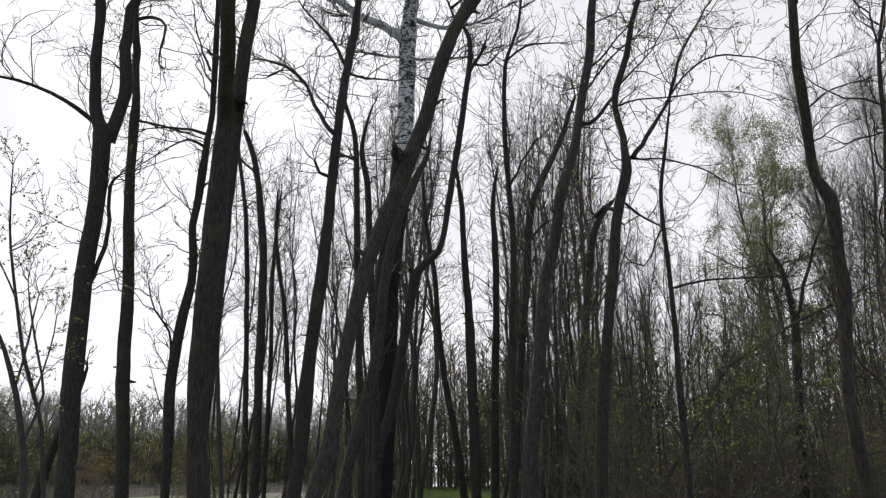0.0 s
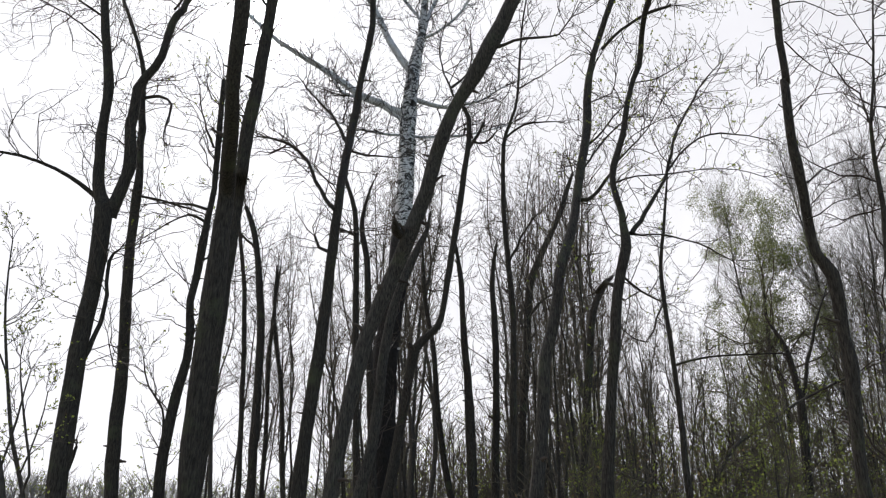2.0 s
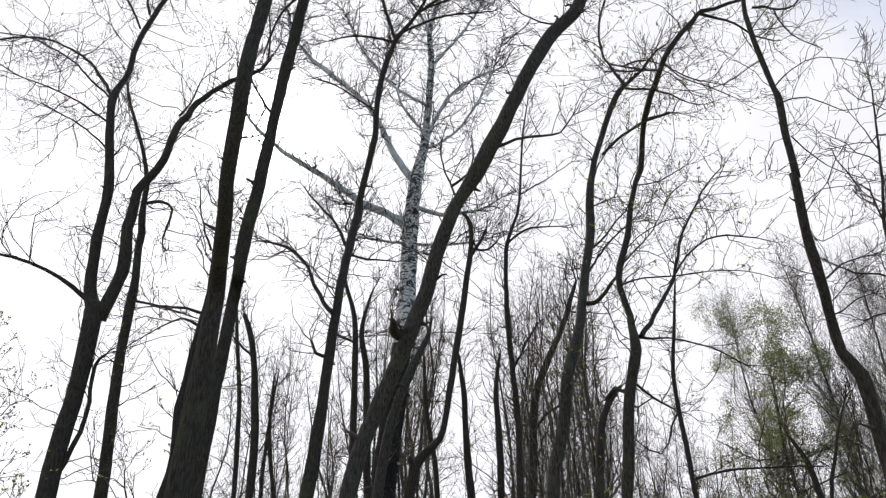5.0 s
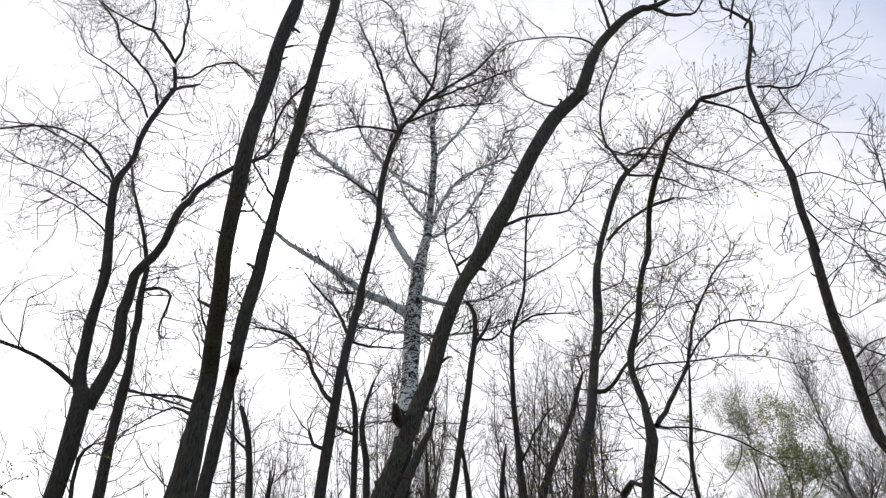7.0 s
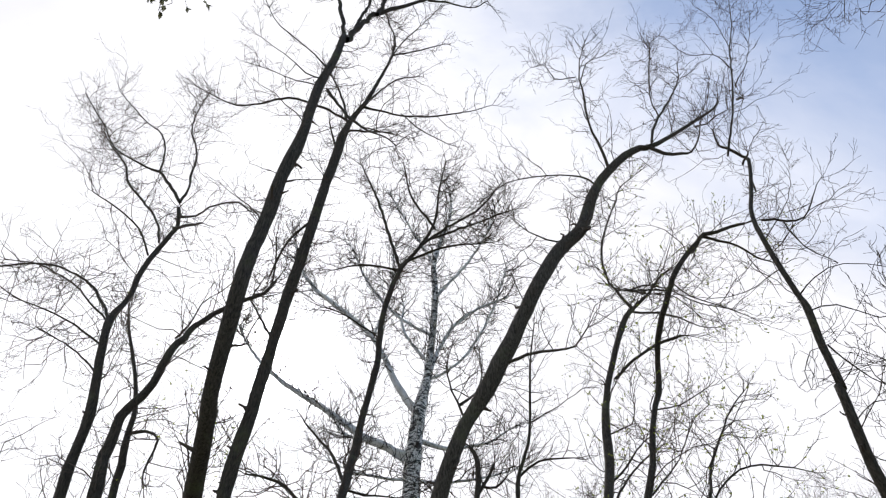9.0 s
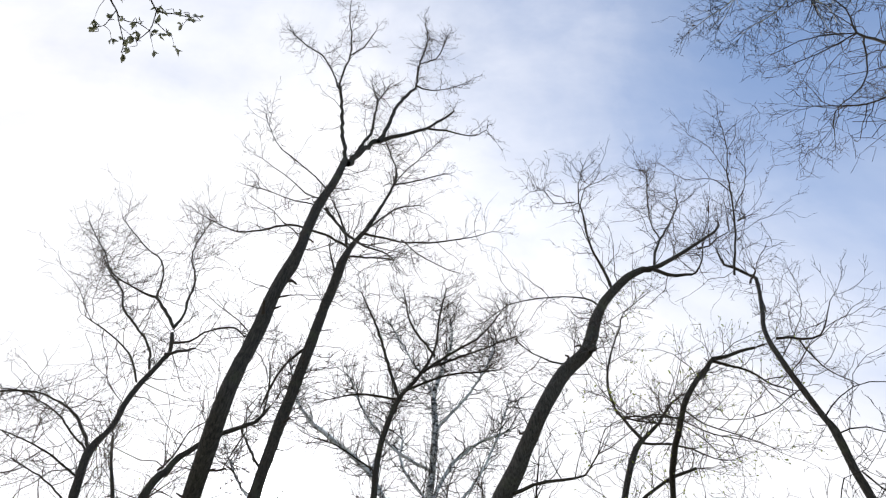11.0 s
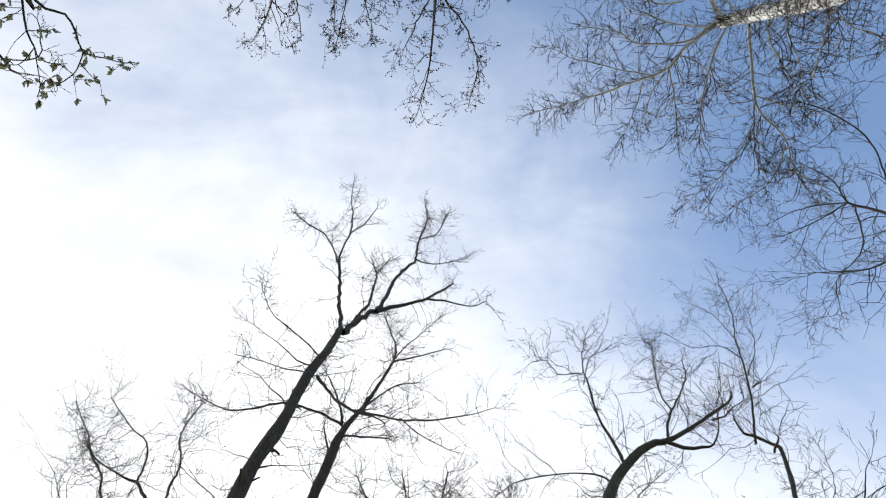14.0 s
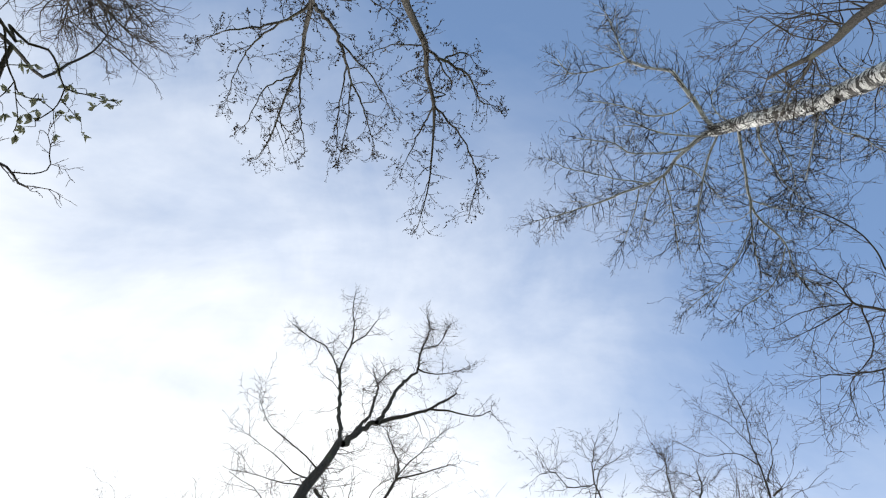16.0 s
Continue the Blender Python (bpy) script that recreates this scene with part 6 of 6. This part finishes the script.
tree("sapling", "thin sapling with sprigs of unfolding green leaves", 42,
     [(-3.60, -1.20, -0.10, 0.050), (-3.50, -1.15, 2.00, 0.040), (-3.12, -0.94, 3.75, 0.029), (-2.32, -0.40, 4.33, 0.019), (-1.53, 0.29, 4.08, 0.013), (-1.25, 0.62, 3.72, 0.0080), (-0.74, 1.36, 3.53, 0.0031), (-0.72, 1.38, 3.54, 0.0028), (-0.70, 1.41, 3.56, 0.0025), (-0.67, 1.42, 3.57, 0.0022), (-0.66, 1.45, 3.58, 0.0019), (-0.65, 1.49, 3.58, 0.0016), (-0.62, 1.50, 3.60, 0.0012), (-0.59, 1.51, 3.61, 0.0010), (-0.58, 1.51, 3.62, 0.0007)],
     [[(-0.65, 1.49, 3.58, 0.0015), (-0.66, 1.51, 3.58, 0.0012), (-0.67, 1.53, 3.57, 0.0012), (-0.70, 1.55, 3.56, 0.0010)],
      [(-0.74, 1.36, 3.53, 0.0025), (-0.73, 1.38, 3.54, 0.0025), (-0.73, 1.41, 3.54, 0.0022), (-0.73, 1.45, 3.54, 0.0020), (-0.72, 1.48, 3.54, 0.0016), (-0.72, 1.50, 3.55, 0.0012), (-0.70, 1.51, 3.56, 0.0011), (-0.69, 1.51, 3.56, 0.0010), (-0.67, 1.53, 3.57, 0.0009)],
      [(-0.72, 1.48, 3.54, 0.0012), (-0.72, 1.51, 3.54, 0.0011), (-0.72, 1.55, 3.54, 0.0010), (-0.73, 1.57, 3.54, 0.0009)],
      [(-0.72, 1.48, 3.54, 0.0012), (-0.74, 1.50, 3.54, 0.0011), (-0.75, 1.51, 3.53, 0.0009), (-0.76, 1.51, 3.52, 0.0007)],
      [(-0.73, 1.45, 3.54, 0.0011), (-0.71, 1.45, 3.55, 0.0009), (-0.70, 1.45, 3.56, 0.0006)],
      [(-0.73, 1.45, 3.54, 0.0009), (-0.75, 1.47, 3.53, 0.0006), (-0.76, 1.49, 3.52, 0.0005)],
      [(-0.66, 1.51, 3.58, 0.0010), (-0.64, 1.54, 3.59, 0.0008), (-0.63, 1.55, 3.59, 0.0006), (-0.63, 1.57, 3.59, 0.0004)],
      [(-0.67, 1.53, 3.57, 0.0008), (-0.67, 1.55, 3.57, 0.0006), (-0.67, 1.57, 3.57, 0.0004)],
      [(-0.73, 1.41, 3.54, 0.0009), (-0.74, 1.41, 3.53, 0.0007), (-0.75, 1.41, 3.52, 0.0006)],
      [(-0.73, 1.41, 3.54, 0.0009), (-0.74, 1.42, 3.53, 0.0007), (-0.76, 1.43, 3.52, 0.0006)],
      [(-0.73, 1.41, 3.54, 0.0009), (-0.73, 1.42, 3.54, 0.0007), (-0.74, 1.42, 3.53, 0.0006)],
      [(-0.70, 1.41, 3.56, 0.0009), (-0.70, 1.41, 3.56, 0.0007), (-0.70, 1.41, 3.55, 0.0006)],
      [(-0.71, 1.45, 3.55, 0.0009), (-0.71, 1.44, 3.55, 0.0007), (-0.71, 1.44, 3.55, 0.0006)],
      [(-0.70, 1.45, 3.56, 0.0009), (-0.70, 1.45, 3.56, 0.0007), (-0.70, 1.45, 3.56, 0.0006)],
      [(-0.66, 1.45, 3.58, 0.0009), (-0.65, 1.46, 3.58, 0.0007), (-0.65, 1.46, 3.58, 0.0006)],
      [(-0.65, 1.49, 3.58, 0.0009), (-0.64, 1.48, 3.59, 0.0007), (-0.64, 1.48, 3.59, 0.0006)],
      [(-0.62, 1.50, 3.60, 0.0009), (-0.62, 1.49, 3.60, 0.0007), (-0.63, 1.49, 3.59, 0.0006)],
      [(-0.59, 1.51, 3.61, 0.0009), (-0.59, 1.50, 3.61, 0.0007), (-0.60, 1.50, 3.61, 0.0006)],
      [(-0.58, 1.51, 3.62, 0.0009), (-0.57, 1.51, 3.62, 0.0007), (-0.58, 1.51, 3.61, 0.0006)],
      [(-0.59, 1.51, 3.61, 0.0009), (-0.59, 1.51, 3.61, 0.0007), (-0.60, 1.52, 3.60, 0.0006)],
      [(-0.58, 1.51, 3.62, 0.0009), (-0.57, 1.52, 3.62, 0.0007), (-0.58, 1.52, 3.62, 0.0006)],
      [(-0.66, 1.51, 3.58, 0.0009), (-0.65, 1.52, 3.58, 0.0007), (-0.65, 1.52, 3.58, 0.0006)],
      [(-0.64, 1.54, 3.59, 0.0009), (-0.64, 1.53, 3.59, 0.0007), (-0.64, 1.53, 3.59, 0.0006)],
      [(-0.67, 1.55, 3.57, 0.0009), (-0.67, 1.54, 3.57, 0.0007), (-0.66, 1.54, 3.58, 0.0006)],
      [(-0.70, 1.55, 3.56, 0.0009), (-0.70, 1.56, 3.56, 0.0007), (-0.71, 1.56, 3.55, 0.0006)],
      [(-0.70, 1.55, 3.56, 0.0009), (-0.69, 1.55, 3.56, 0.0007), (-0.69, 1.55, 3.56, 0.0006)],
      [(-0.69, 1.51, 3.56, 0.0009), (-0.68, 1.51, 3.57, 0.0007), (-0.68, 1.51, 3.57, 0.0006)],
      [(-0.70, 1.51, 3.56, 0.0009), (-0.69, 1.50, 3.56, 0.0007), (-0.69, 1.51, 3.56, 0.0006)],
      [(-0.72, 1.50, 3.55, 0.0009), (-0.71, 1.50, 3.55, 0.0007), (-0.71, 1.50, 3.55, 0.0006)],
      [(-0.76, 1.51, 3.52, 0.0009), (-0.76, 1.51, 3.53, 0.0007), (-0.76, 1.51, 3.52, 0.0006)],
      [(-0.76, 1.51, 3.52, 0.0009), (-0.76, 1.52, 3.52, 0.0007), (-0.77, 1.52, 3.52, 0.0006)],
      [(-0.75, 1.51, 3.53, 0.0009), (-0.74, 1.52, 3.53, 0.0007), (-0.74, 1.53, 3.53, 0.0006)],
      [(-0.74, 1.50, 3.54, 0.0009), (-0.73, 1.50, 3.54, 0.0007), (-0.73, 1.50, 3.54, 0.0006)],
      [(-0.72, 1.51, 3.54, 0.0009), (-0.72, 1.52, 3.55, 0.0007), (-0.71, 1.53, 3.55, 0.0006)],
      [(-0.72, 1.55, 3.54, 0.0009), (-0.72, 1.54, 3.55, 0.0007), (-0.72, 1.54, 3.55, 0.0006)],
      [(-0.74, 1.36, 3.53, 0.0009), (-0.75, 1.38, 3.52, 0.0007), (-0.76, 1.40, 3.52, 0.0006)],
      [(-0.73, 1.41, 3.54, 0.0009), (-0.73, 1.40, 3.54, 0.0007), (-0.74, 1.40, 3.53, 0.0006)]], twigs=0.01, twig_len=0.012, first=0.98, leaf_share=1.0, leaf_size=0.0165, level=0, mat=BARK_YOUNG, thick=0.0006, thin=0.0004, leaf_each=2, slim=0.75, leaf_mat=LEAF_OLIVE, ends=1, kink=0.05)

# ---- the wood behind: a few kinds, each copied with its own turn and size ----
WOOD = random.Random(77)


def pole_tree(name, label, seed, tall, r, lean, low, limbs, mat, twigs, upright, leaf_share=0.0, leaf_mat=None, leaf_size=0.05, twig_len=0.9, thin=0.0065, each=2, spread=0.0, rise=0.05, twig_mat=None):
    """A free-standing wood tree: wavering trunk, upswept limbs, fine twigs."""
    rng = random.Random(seed)
    x = y = 0.0
    trunk = [(0, 0, -0.25, r * 1.5), (0, 0, 0.3, r * 1.1)]
    for k in range(1, 8):
        x += rng.gauss(lean, 0.20)
        y += rng.gauss(0, 0.20)
        trunk.append((x, y, tall * k / 7, r * (1 - 0.86 * (k / 7) ** 1.3)))
    root = tagged(new(name), label, "tree", "trees of the wood behind")
    line, radii = glide(trunk, 0.35)
    shell = Shell()
    shell.tube(line, rough_radii(line, radii, 7, rng, 0.15), 7)
    part("trunk", shell, mat, root, None)
    fine, tips, zero = Shell(), [], Vector((0, 0, 0))
    sprout(fine, line, radii, rng, twigs, twig_len, low, 1, tips=tips, rise=rise, thick=1.9 * thin, thin=thin)
    for k in range(limbs):
        i = int(len(line) * rng.uniform(low, 0.93))
        p, turn = line[i], rng.uniform(0, 6.283)
        out, length = rng.uniform(0.4, 0.95) / upright, tall * rng.uniform(0.12, 0.34) * (1.15 - i / len(line))
        pts, d = [(*p, radii[i] * 0.55)], Vector((math.cos(turn) * out, math.sin(turn) * out, 0.6)).normalized()
        for s in range(1, 5):
            d = (d + Vector((rng.gauss(0, 0.25), rng.gauss(0, 0.25), 0.10 + rng.gauss(0, 0.1)))).normalized()
            p = p + d * length / 4
            pts.append((*p, radii[i] * 0.55 * (1 - 0.2 * s)))
        ll, rr = glide(pts, 0.35)
        limb = Shell()
        limb.tube(ll, rr, 4, False)
        part("limb", limb, twig_mat or TWIG_FAR, root, None)
        sprout(fine, ll, rr, rng, twigs, twig_len * 0.85, 0.1, 1, tips=tips, rise=rise, thick=1.9 * thin, thin=thin)
    part("twigs", fine, twig_mat or TWIG_FAR, root, None, "fine bare twigs", "stuff")
    if leaf_share:
        part("leaves", leaves_at([t for t in tips if t[0].z > 0.45 * tall], rng, leaf_share, leaf_size, each, 1.0, spread), leaf_mat or LEAF, root, None, "small young leaves", "stuff", False)
    return root


def bush(name, label, seed, tall, stems, leaf_share, leaf_mat, leaf_size, each):
    """A many-stemmed bush."""
    rng = random.Random(seed)
    root = tagged(new(name), label, "bush", "undergrowth")
    fine, tips = Shell(), []
    for k in range(stems):
        turn, out = rng.uniform(0, 6.283), rng.uniform(0.15, 0.75)
        d, p = Vector((math.cos(turn) * out, math.sin(turn) * out, 1.0)).normalized(), Vector((rng.gauss(0, 0.18), rng.gauss(0, 0.18), -0.1))
        pts, length, r = [(*p, rng.uniform(0.010, 0.022))], tall * rng.uniform(0.7, 1.1), 0.0
        for s in range(1, 6):
            d = (d + Vector((rng.gauss(0, 0.14), rng.gauss(0, 0.14), -0.02))).normalized()
            p = p + d * length / 5
            pts.append((*p, pts[0][3] * (1 - 0.17 * s)))
        ll, rr = glide(pts, 0.3)
        fine.tube(ll, rr, 3, False)
        sprout(fine, ll, rr, rng, 2.8, tall * 0.26, 0.15, 1, tips=tips, rise=0.02, thick=0.008, thin=0.004, ends=2)
    part("stems", fine, TWIG_FAR, root, None, "thin brown stems", "stuff")
    part("leaves", leaves_at(tips, rng, leaf_share, leaf_size, each, 1.0, 0.05), leaf_mat, root, None, "small opening leaves", "stuff", False)
    return root


KINDS = [pole_tree("wood_tree", "slender bare tree of the wood behind", 100 + k, 13.0, 0.055 + 0.016 * (k % 3), 0.05 * (k - 2), 0.30 + 0.04 * k, 12 + k, (BARK, BARK_GREY, BARK_YOUNG)[k % 3], 2.2, 1.0 + 0.35 * k, rise=0.08) for k in range(5)]
BUDDING = [pole_tree("budding_tree", "slender tree of the wood with first green leaves", 140 + k, 10.0, 0.06, 0.08, 0.2, 16, BARK_YOUNG, 2.4, 1.0, 0.42, LEAF, 0.050, 0.9, 0.0065, 3, 0.10) for k in range(2)]
BUDDING.append(pole_tree("budding_tree", "slender tree of the wood with russet unfolding leaves", 143, 9.0, 0.055, 0.06, 0.15, 16, BARK_YOUNG, 2.4, 1.0, 0.65, LEAF_DRY, 0.05, 0.9, 0.0065, 4, 0.10))
BUSHES = [bush("bush", "leafing bush with small yellow-green leaves", 160, 2.6, 10, 0.45, LEAF, 0.036, 3),
          bush("bush", "bush with clinging brown leaves", 161, 2.6, 10, 0.85, LEAF_DRY, 0.042, 4),
          bush("bush", "sparse leafing bush with thin stems", 162, 3.2, 8, 0.45, LEAF, 0.036, 3),
          bush("bush", "bush of bare brown stems", 163, 2.6, 14, 0.2, LEAF_DRY, 0.04, 1)]
placed = [(-4.5, 9.2), (-2.1, 6.5), (4.3, 8.5), (0.9, 8.5), (1.8, 9.0), (-1.9, 12.0), (-2.1, 10.2)]


def stand(kinds, count, az0, az1, near, far, top0, top1, natural, gap, keep_path=True):
    """Copies over a sector of the wood: azimuths in degrees, distances in metres; top: how high they reach, in degrees."""
    done = tries = 0
    while done < count and tries < count * 40:
        tries += 1
        az, d = radians(WOOD.uniform(az0, az1)), math.sqrt(WOOD.uniform(near * near, far * far))
        x, y = d * math.sin(az), d * math.cos(az)
        if any((x - a) ** 2 + (y - b) ** 2 < gap * gap for a, b in placed):
            continue
        if keep_path and y < 60 and abs(x - (0.3 + 0.012 * y)) < 1.0 + (0.02 if top1 else 0.075) * y:  # the grassy track
            continue
        placed.append((x, y))
        s = (d * math.tan(radians(WOOD.uniform(top0, top1))) + 1.6) / natural if top1 else WOOD.uniform(0.7, 1.25)
        kind = WOOD.choice(kinds)
        wide = s * WOOD.uniform(0.75, 1.0) if top1 else s
        m = Matrix.Translation((x, y, land_height(x, y))) @ Matrix.Rotation(WOOD.uniform(0, 6.283), 4, "Z") @ Matrix.Rotation(WOOD.gauss(0, 0.05), 4, "X") @ Matrix.Diagonal((wide, wide, s, 1))
        copy_thing(kind, m)
        done += 1


stand(KINDS, 18, -17, -6, 15, 34, 16, 26, 13.0, 0.9)
stand(KINDS, 46, -5, 13, 17, 46, 19, 31, 13.0, 0.85)
stand(KINDS, 18, 12, 19, 13, 38, 12, 18, 13.0, 0.9)
stand(KINDS, 22, 19, 29, 13, 38, 9, 15, 13.0, 0.9)
stand(KINDS, 24, 29, 42, 13, 38, 12, 22, 13.0, 0.9)
stand(KINDS, 10, 2, 15, 15, 30, 17, 27, 13.0, 0.9)
stand(BUDDING, 24, 8, 40, 11, 32, 5, 13, 10.0, 0.8)
stand(BUDDING[:2], 14, 4, 34, 8.5, 14, 6, 13, 10.0, 0.5)
stand(KINDS, 11, 0.5, 9, 15, 30, 10, 20, 13.0, 0.8)
stand(BUSHES[2:], 26, 9, 42, 9.5, 22, 0, 0, 2.6, 0.6)
stand(BUSHES, 40, 9, 42, 9.5, 30, 0, 0, 2.6, 0.6)
stand([BUSHES[1], BUSHES[3]], 46, 13, 42, 11, 34, 0, 0, 2.6, 0.55)
stand([BUSHES[0], BUSHES[2], BUSHES[3]], 14, -6, 12, 18, 45, 0, 0, 2.6, 0.9)
stand(BUSHES, 16, -36, -8, 18, 40, 0, 0, 2.6, 1.0)
stand(KINDS, 9, 11, 19, 15, 40, 11, 19, 13.0, 0.8)
for hub in KINDS + BUDDING + BUSHES:  # the patterns themselves stand in the wood too
    az, d = radians(WOOD.uniform(16, 38)), WOOD.uniform(30, 48)
    hub.location = (d * math.sin(az), d * math.cos(az), land_height(d * math.sin(az), d * math.cos(az)))

# ---- the leafing tree over the wood ----
def leafing_tree(x, y, tall, seed):
    """A forked tree whose fine upswept branches carry clumps of opening leaves."""
    rng = random.Random(seed)
    root = tagged(new("leafing_tree"), "broad tree in fresh pale green leaf", "tree", "trees of the wood behind")
    root.location = (x, y, land_height(x, y))
    trunk = [(0, 0, -0.3, 0.24), (0.05, 0, 0.5, 0.17), (-0.1, 0.1, tall * 0.2, 0.14), (0.15, 0.0, tall * 0.42, 0.11), (-0.05, 0.1, tall * 0.62, 0.075), (0.1, 0.0, tall * 0.8, 0.04), (0.0, 0.1, tall * 0.93, 0.015)]
    line, radii = glide(trunk, 0.3)
    shell = Shell()
    shell.tube(line, rough_radii(line, radii, 9, rng, 0.15), 9)
    part("trunk", shell, BARK_GREY, root, None)
    tips = []
    for k in range(24):
        i = int(len(line) * (0.30 + 0.62 * k / 23))
        turn, out = k * 2.4 + rng.gauss(0, 0.3), rng.uniform(0.6, 1.35)
        limb = Shell()
        grow(limb, line[i], Vector((math.cos(turn) * out, math.sin(turn) * out, 0.75)).normalized(), tall * (0.40 - 0.20 * k / 23) * rng.uniform(0.8, 1.15), radii[i] * 0.5, 4, rng, 0.05, 0.24, tips, 0.0055, 4.6)
        part("limb", limb, TWIG_FAR, root, None)
    part("leaves", leaves_at([t for t in tips if t[0].z > tall * 0.33], rng, 0.8, 0.060, 9, 1.0, 0.16), LEAF_FRESH, root, None, "pale green opening leaves in clumps", "stuff", False)


leafing_tree(15.4, 33.0, 18.0, 190)
# the pale twig colour stands in for sunlight and hazy air on these crowns
tall = pole_tree("wood_tree", "tall pale bare tree with fine upright twigs", 191, 22.0, 0.12, 0.0, 0.3, 60, BARK_GREY, 5.0, 2.4, 0.0, None, 0.05, 2.2, 0.0056, rise=0.20, twig_mat=TWIG_HAZE_SUN)
tall.location = (18.6, 34.6, land_height(18.6, 34.6))
for x, y, turn, size in ((20.6, 33.2, 2.1, 1.0), (22.6, 32.5, 4.0, 0.95), (16.9, 37.5, 5.2, 0.98)):
    copy_thing(tall, Matrix.Translation((x, y, land_height(x, y))) @ Matrix.Rotation(turn, 4, "Z") @ Matrix.Diagonal((size, size, size, 1)))


# ---- far wood across the river and behind ----
def thicket(name, label, seed, count, az0, az1, near, far, low, high, branches, leafy, stout=1.0, beyond=False, leaf_size=0.018, mat=TWIG_FAR):
    """A wood too far off to tell its trees apart: trunks, branches and leaf sprays in one."""
    rng = random.Random(seed)
    shell, leaf = Shell(), Shell()
    for k in range(count):
        az, d = radians(rng.uniform(az0, az1)), rng.uniform(near, far)
        if beyond:  # distances counted square to the river
            d /= 0.6 * math.cos(az) - 0.8 * math.sin(az)
        base = Vector((d * math.sin(az), d * math.cos(az), 0))
        if base.y < 62 and abs(base.x - (0.3 + 0.012 * base.y)) < 1.6 + (0.075 if high < 4.5 else 0.02) * base.y:
            continue
        base.z = max(land_height(base.x, base.y), -0.8) - 0.3
        h = d * math.tan(radians(rng.uniform(low, high))) + 1.6
        lean = Vector((rng.gauss(0, 0.05), rng.gauss(0, 0.05), 0)) * h
        shell.tube([base, base + lean * .3 + Vector((0, 0, h * .5)), base + lean + Vector((0, 0, h))], [h * .010 * stout, h * .007 * stout, h * .002 * stout], 3, False)
        for b in range(branches):
            f = rng.uniform(0.03, 0.95)
            p = base + lean * f + Vector((0, 0, h * f))
            turn, out = rng.uniform(0, 6.283), rng.uniform(0.4, 1.1)
            go = Vector((math.cos(turn) * out, math.sin(turn) * out, 0.9)).normalized() * h * rng.uniform(0.10, 0.26)
            q = p + go
            shell.tube([p, p + go * .5 + Vector((rng.gauss(0, .02), rng.gauss(0, .02), .01)) * h, q], [h * .0036 * stout, h * .0026 * stout, h * .0012 * stout], 3, False)
            for _ in range(3):
                a = p + go * rng.uniform(.3, .9)
                shell.tube([a, a + (go * .5 + Vector((rng.gauss(0, .06), rng.gauss(0, .06), rng.uniform(-.02, .07))) * h)], [h * .0016 * stout, h * .0009 * stout], 3, False)
            if rng.random() < leafy:
                for _ in range(5):
                    leaf.leaf(q + Vector((rng.gauss(0, .04), rng.gauss(0, .04), rng.gauss(0, .04))) * h, Vector((rng.gauss(0, 1), rng.gauss(0, 1), rng.gauss(0, 1))).normalized(), h * leaf_size, rng)
    root = tagged(new(name), label, "wood", kind="stuff")
    part("trunks", shell, mat, root, None, "bare trunks and branches", "stuff")
    part("leaves", leaf, LEAF, root, None, "pale young leaves", "stuff", False)


# far bank wood coloured paler to imitate the haze of distance
thicket("far_wood", "distant bare wood on the far river bank", 9, 900, -60, -5, 128, 165, 2.6, 5.0, 15, 0.45, 1.6, True, 0.028, TWIG_HAZE_SUN)
thicket("wood_edge", "deep bare wood with a haze of first leaves", 10, 220, -9, 44, 38, 100, 4.5, 10, 17, 0.5)
thicket("riverside_bushes", "leafing bushes along the far river bank", 13, 900, -60, -5, 124, 134, 1.2, 3.0, 12, 0.8, 2.6, True, 0.045)
thicket("undergrowth", "low leafing undergrowth between the trees", 14, 340, -8, 46, 28, 100, 1.2, 4.0, 12, 0.5, 1.2)
thicket("wood_end", "bare wood at the end of the track", 12, 220, -8, 15, 52, 112, 4.5, 10, 15, 0.35)
thicket("wood_thicket", "dense twiggy wood with first leaves", 11, 85, 17, 46, 26, 52, 4.5, 11, 22, 0.6)


# ---- grass of the track ----
def grass():
    rng = random.Random(21)
    shell = Shell()
    for k in range(42000):
        y = rng.uniform(12, 80)
        x = 0.2 + 0.012 * y + rng.gauss(0, 1.0 + 0.045 * y)
        p = Vector((x, y, land_height(x, y) - 0.01))
        h, turn = rng.uniform(0.06, 0.2) * (1 + y / 80), rng.uniform(0, 6.283)
        side = Vector((math.cos(turn), math.sin(turn), 0)) * 0.008 * (1 + y / 12)
        tip = p + Vector((rng.gauss(0, .05), rng.gauss(0, .05), h))
        o = len(shell.v)
        shell.v += [p - side, p + side, tip]
        shell.f.append((o, o + 1, o + 2))
    tagged(new("grass", shell.mesh("grass", GRASS, None, False)), "short fresh green grass along the woodland track", "grass", kind="stuff")


grass()
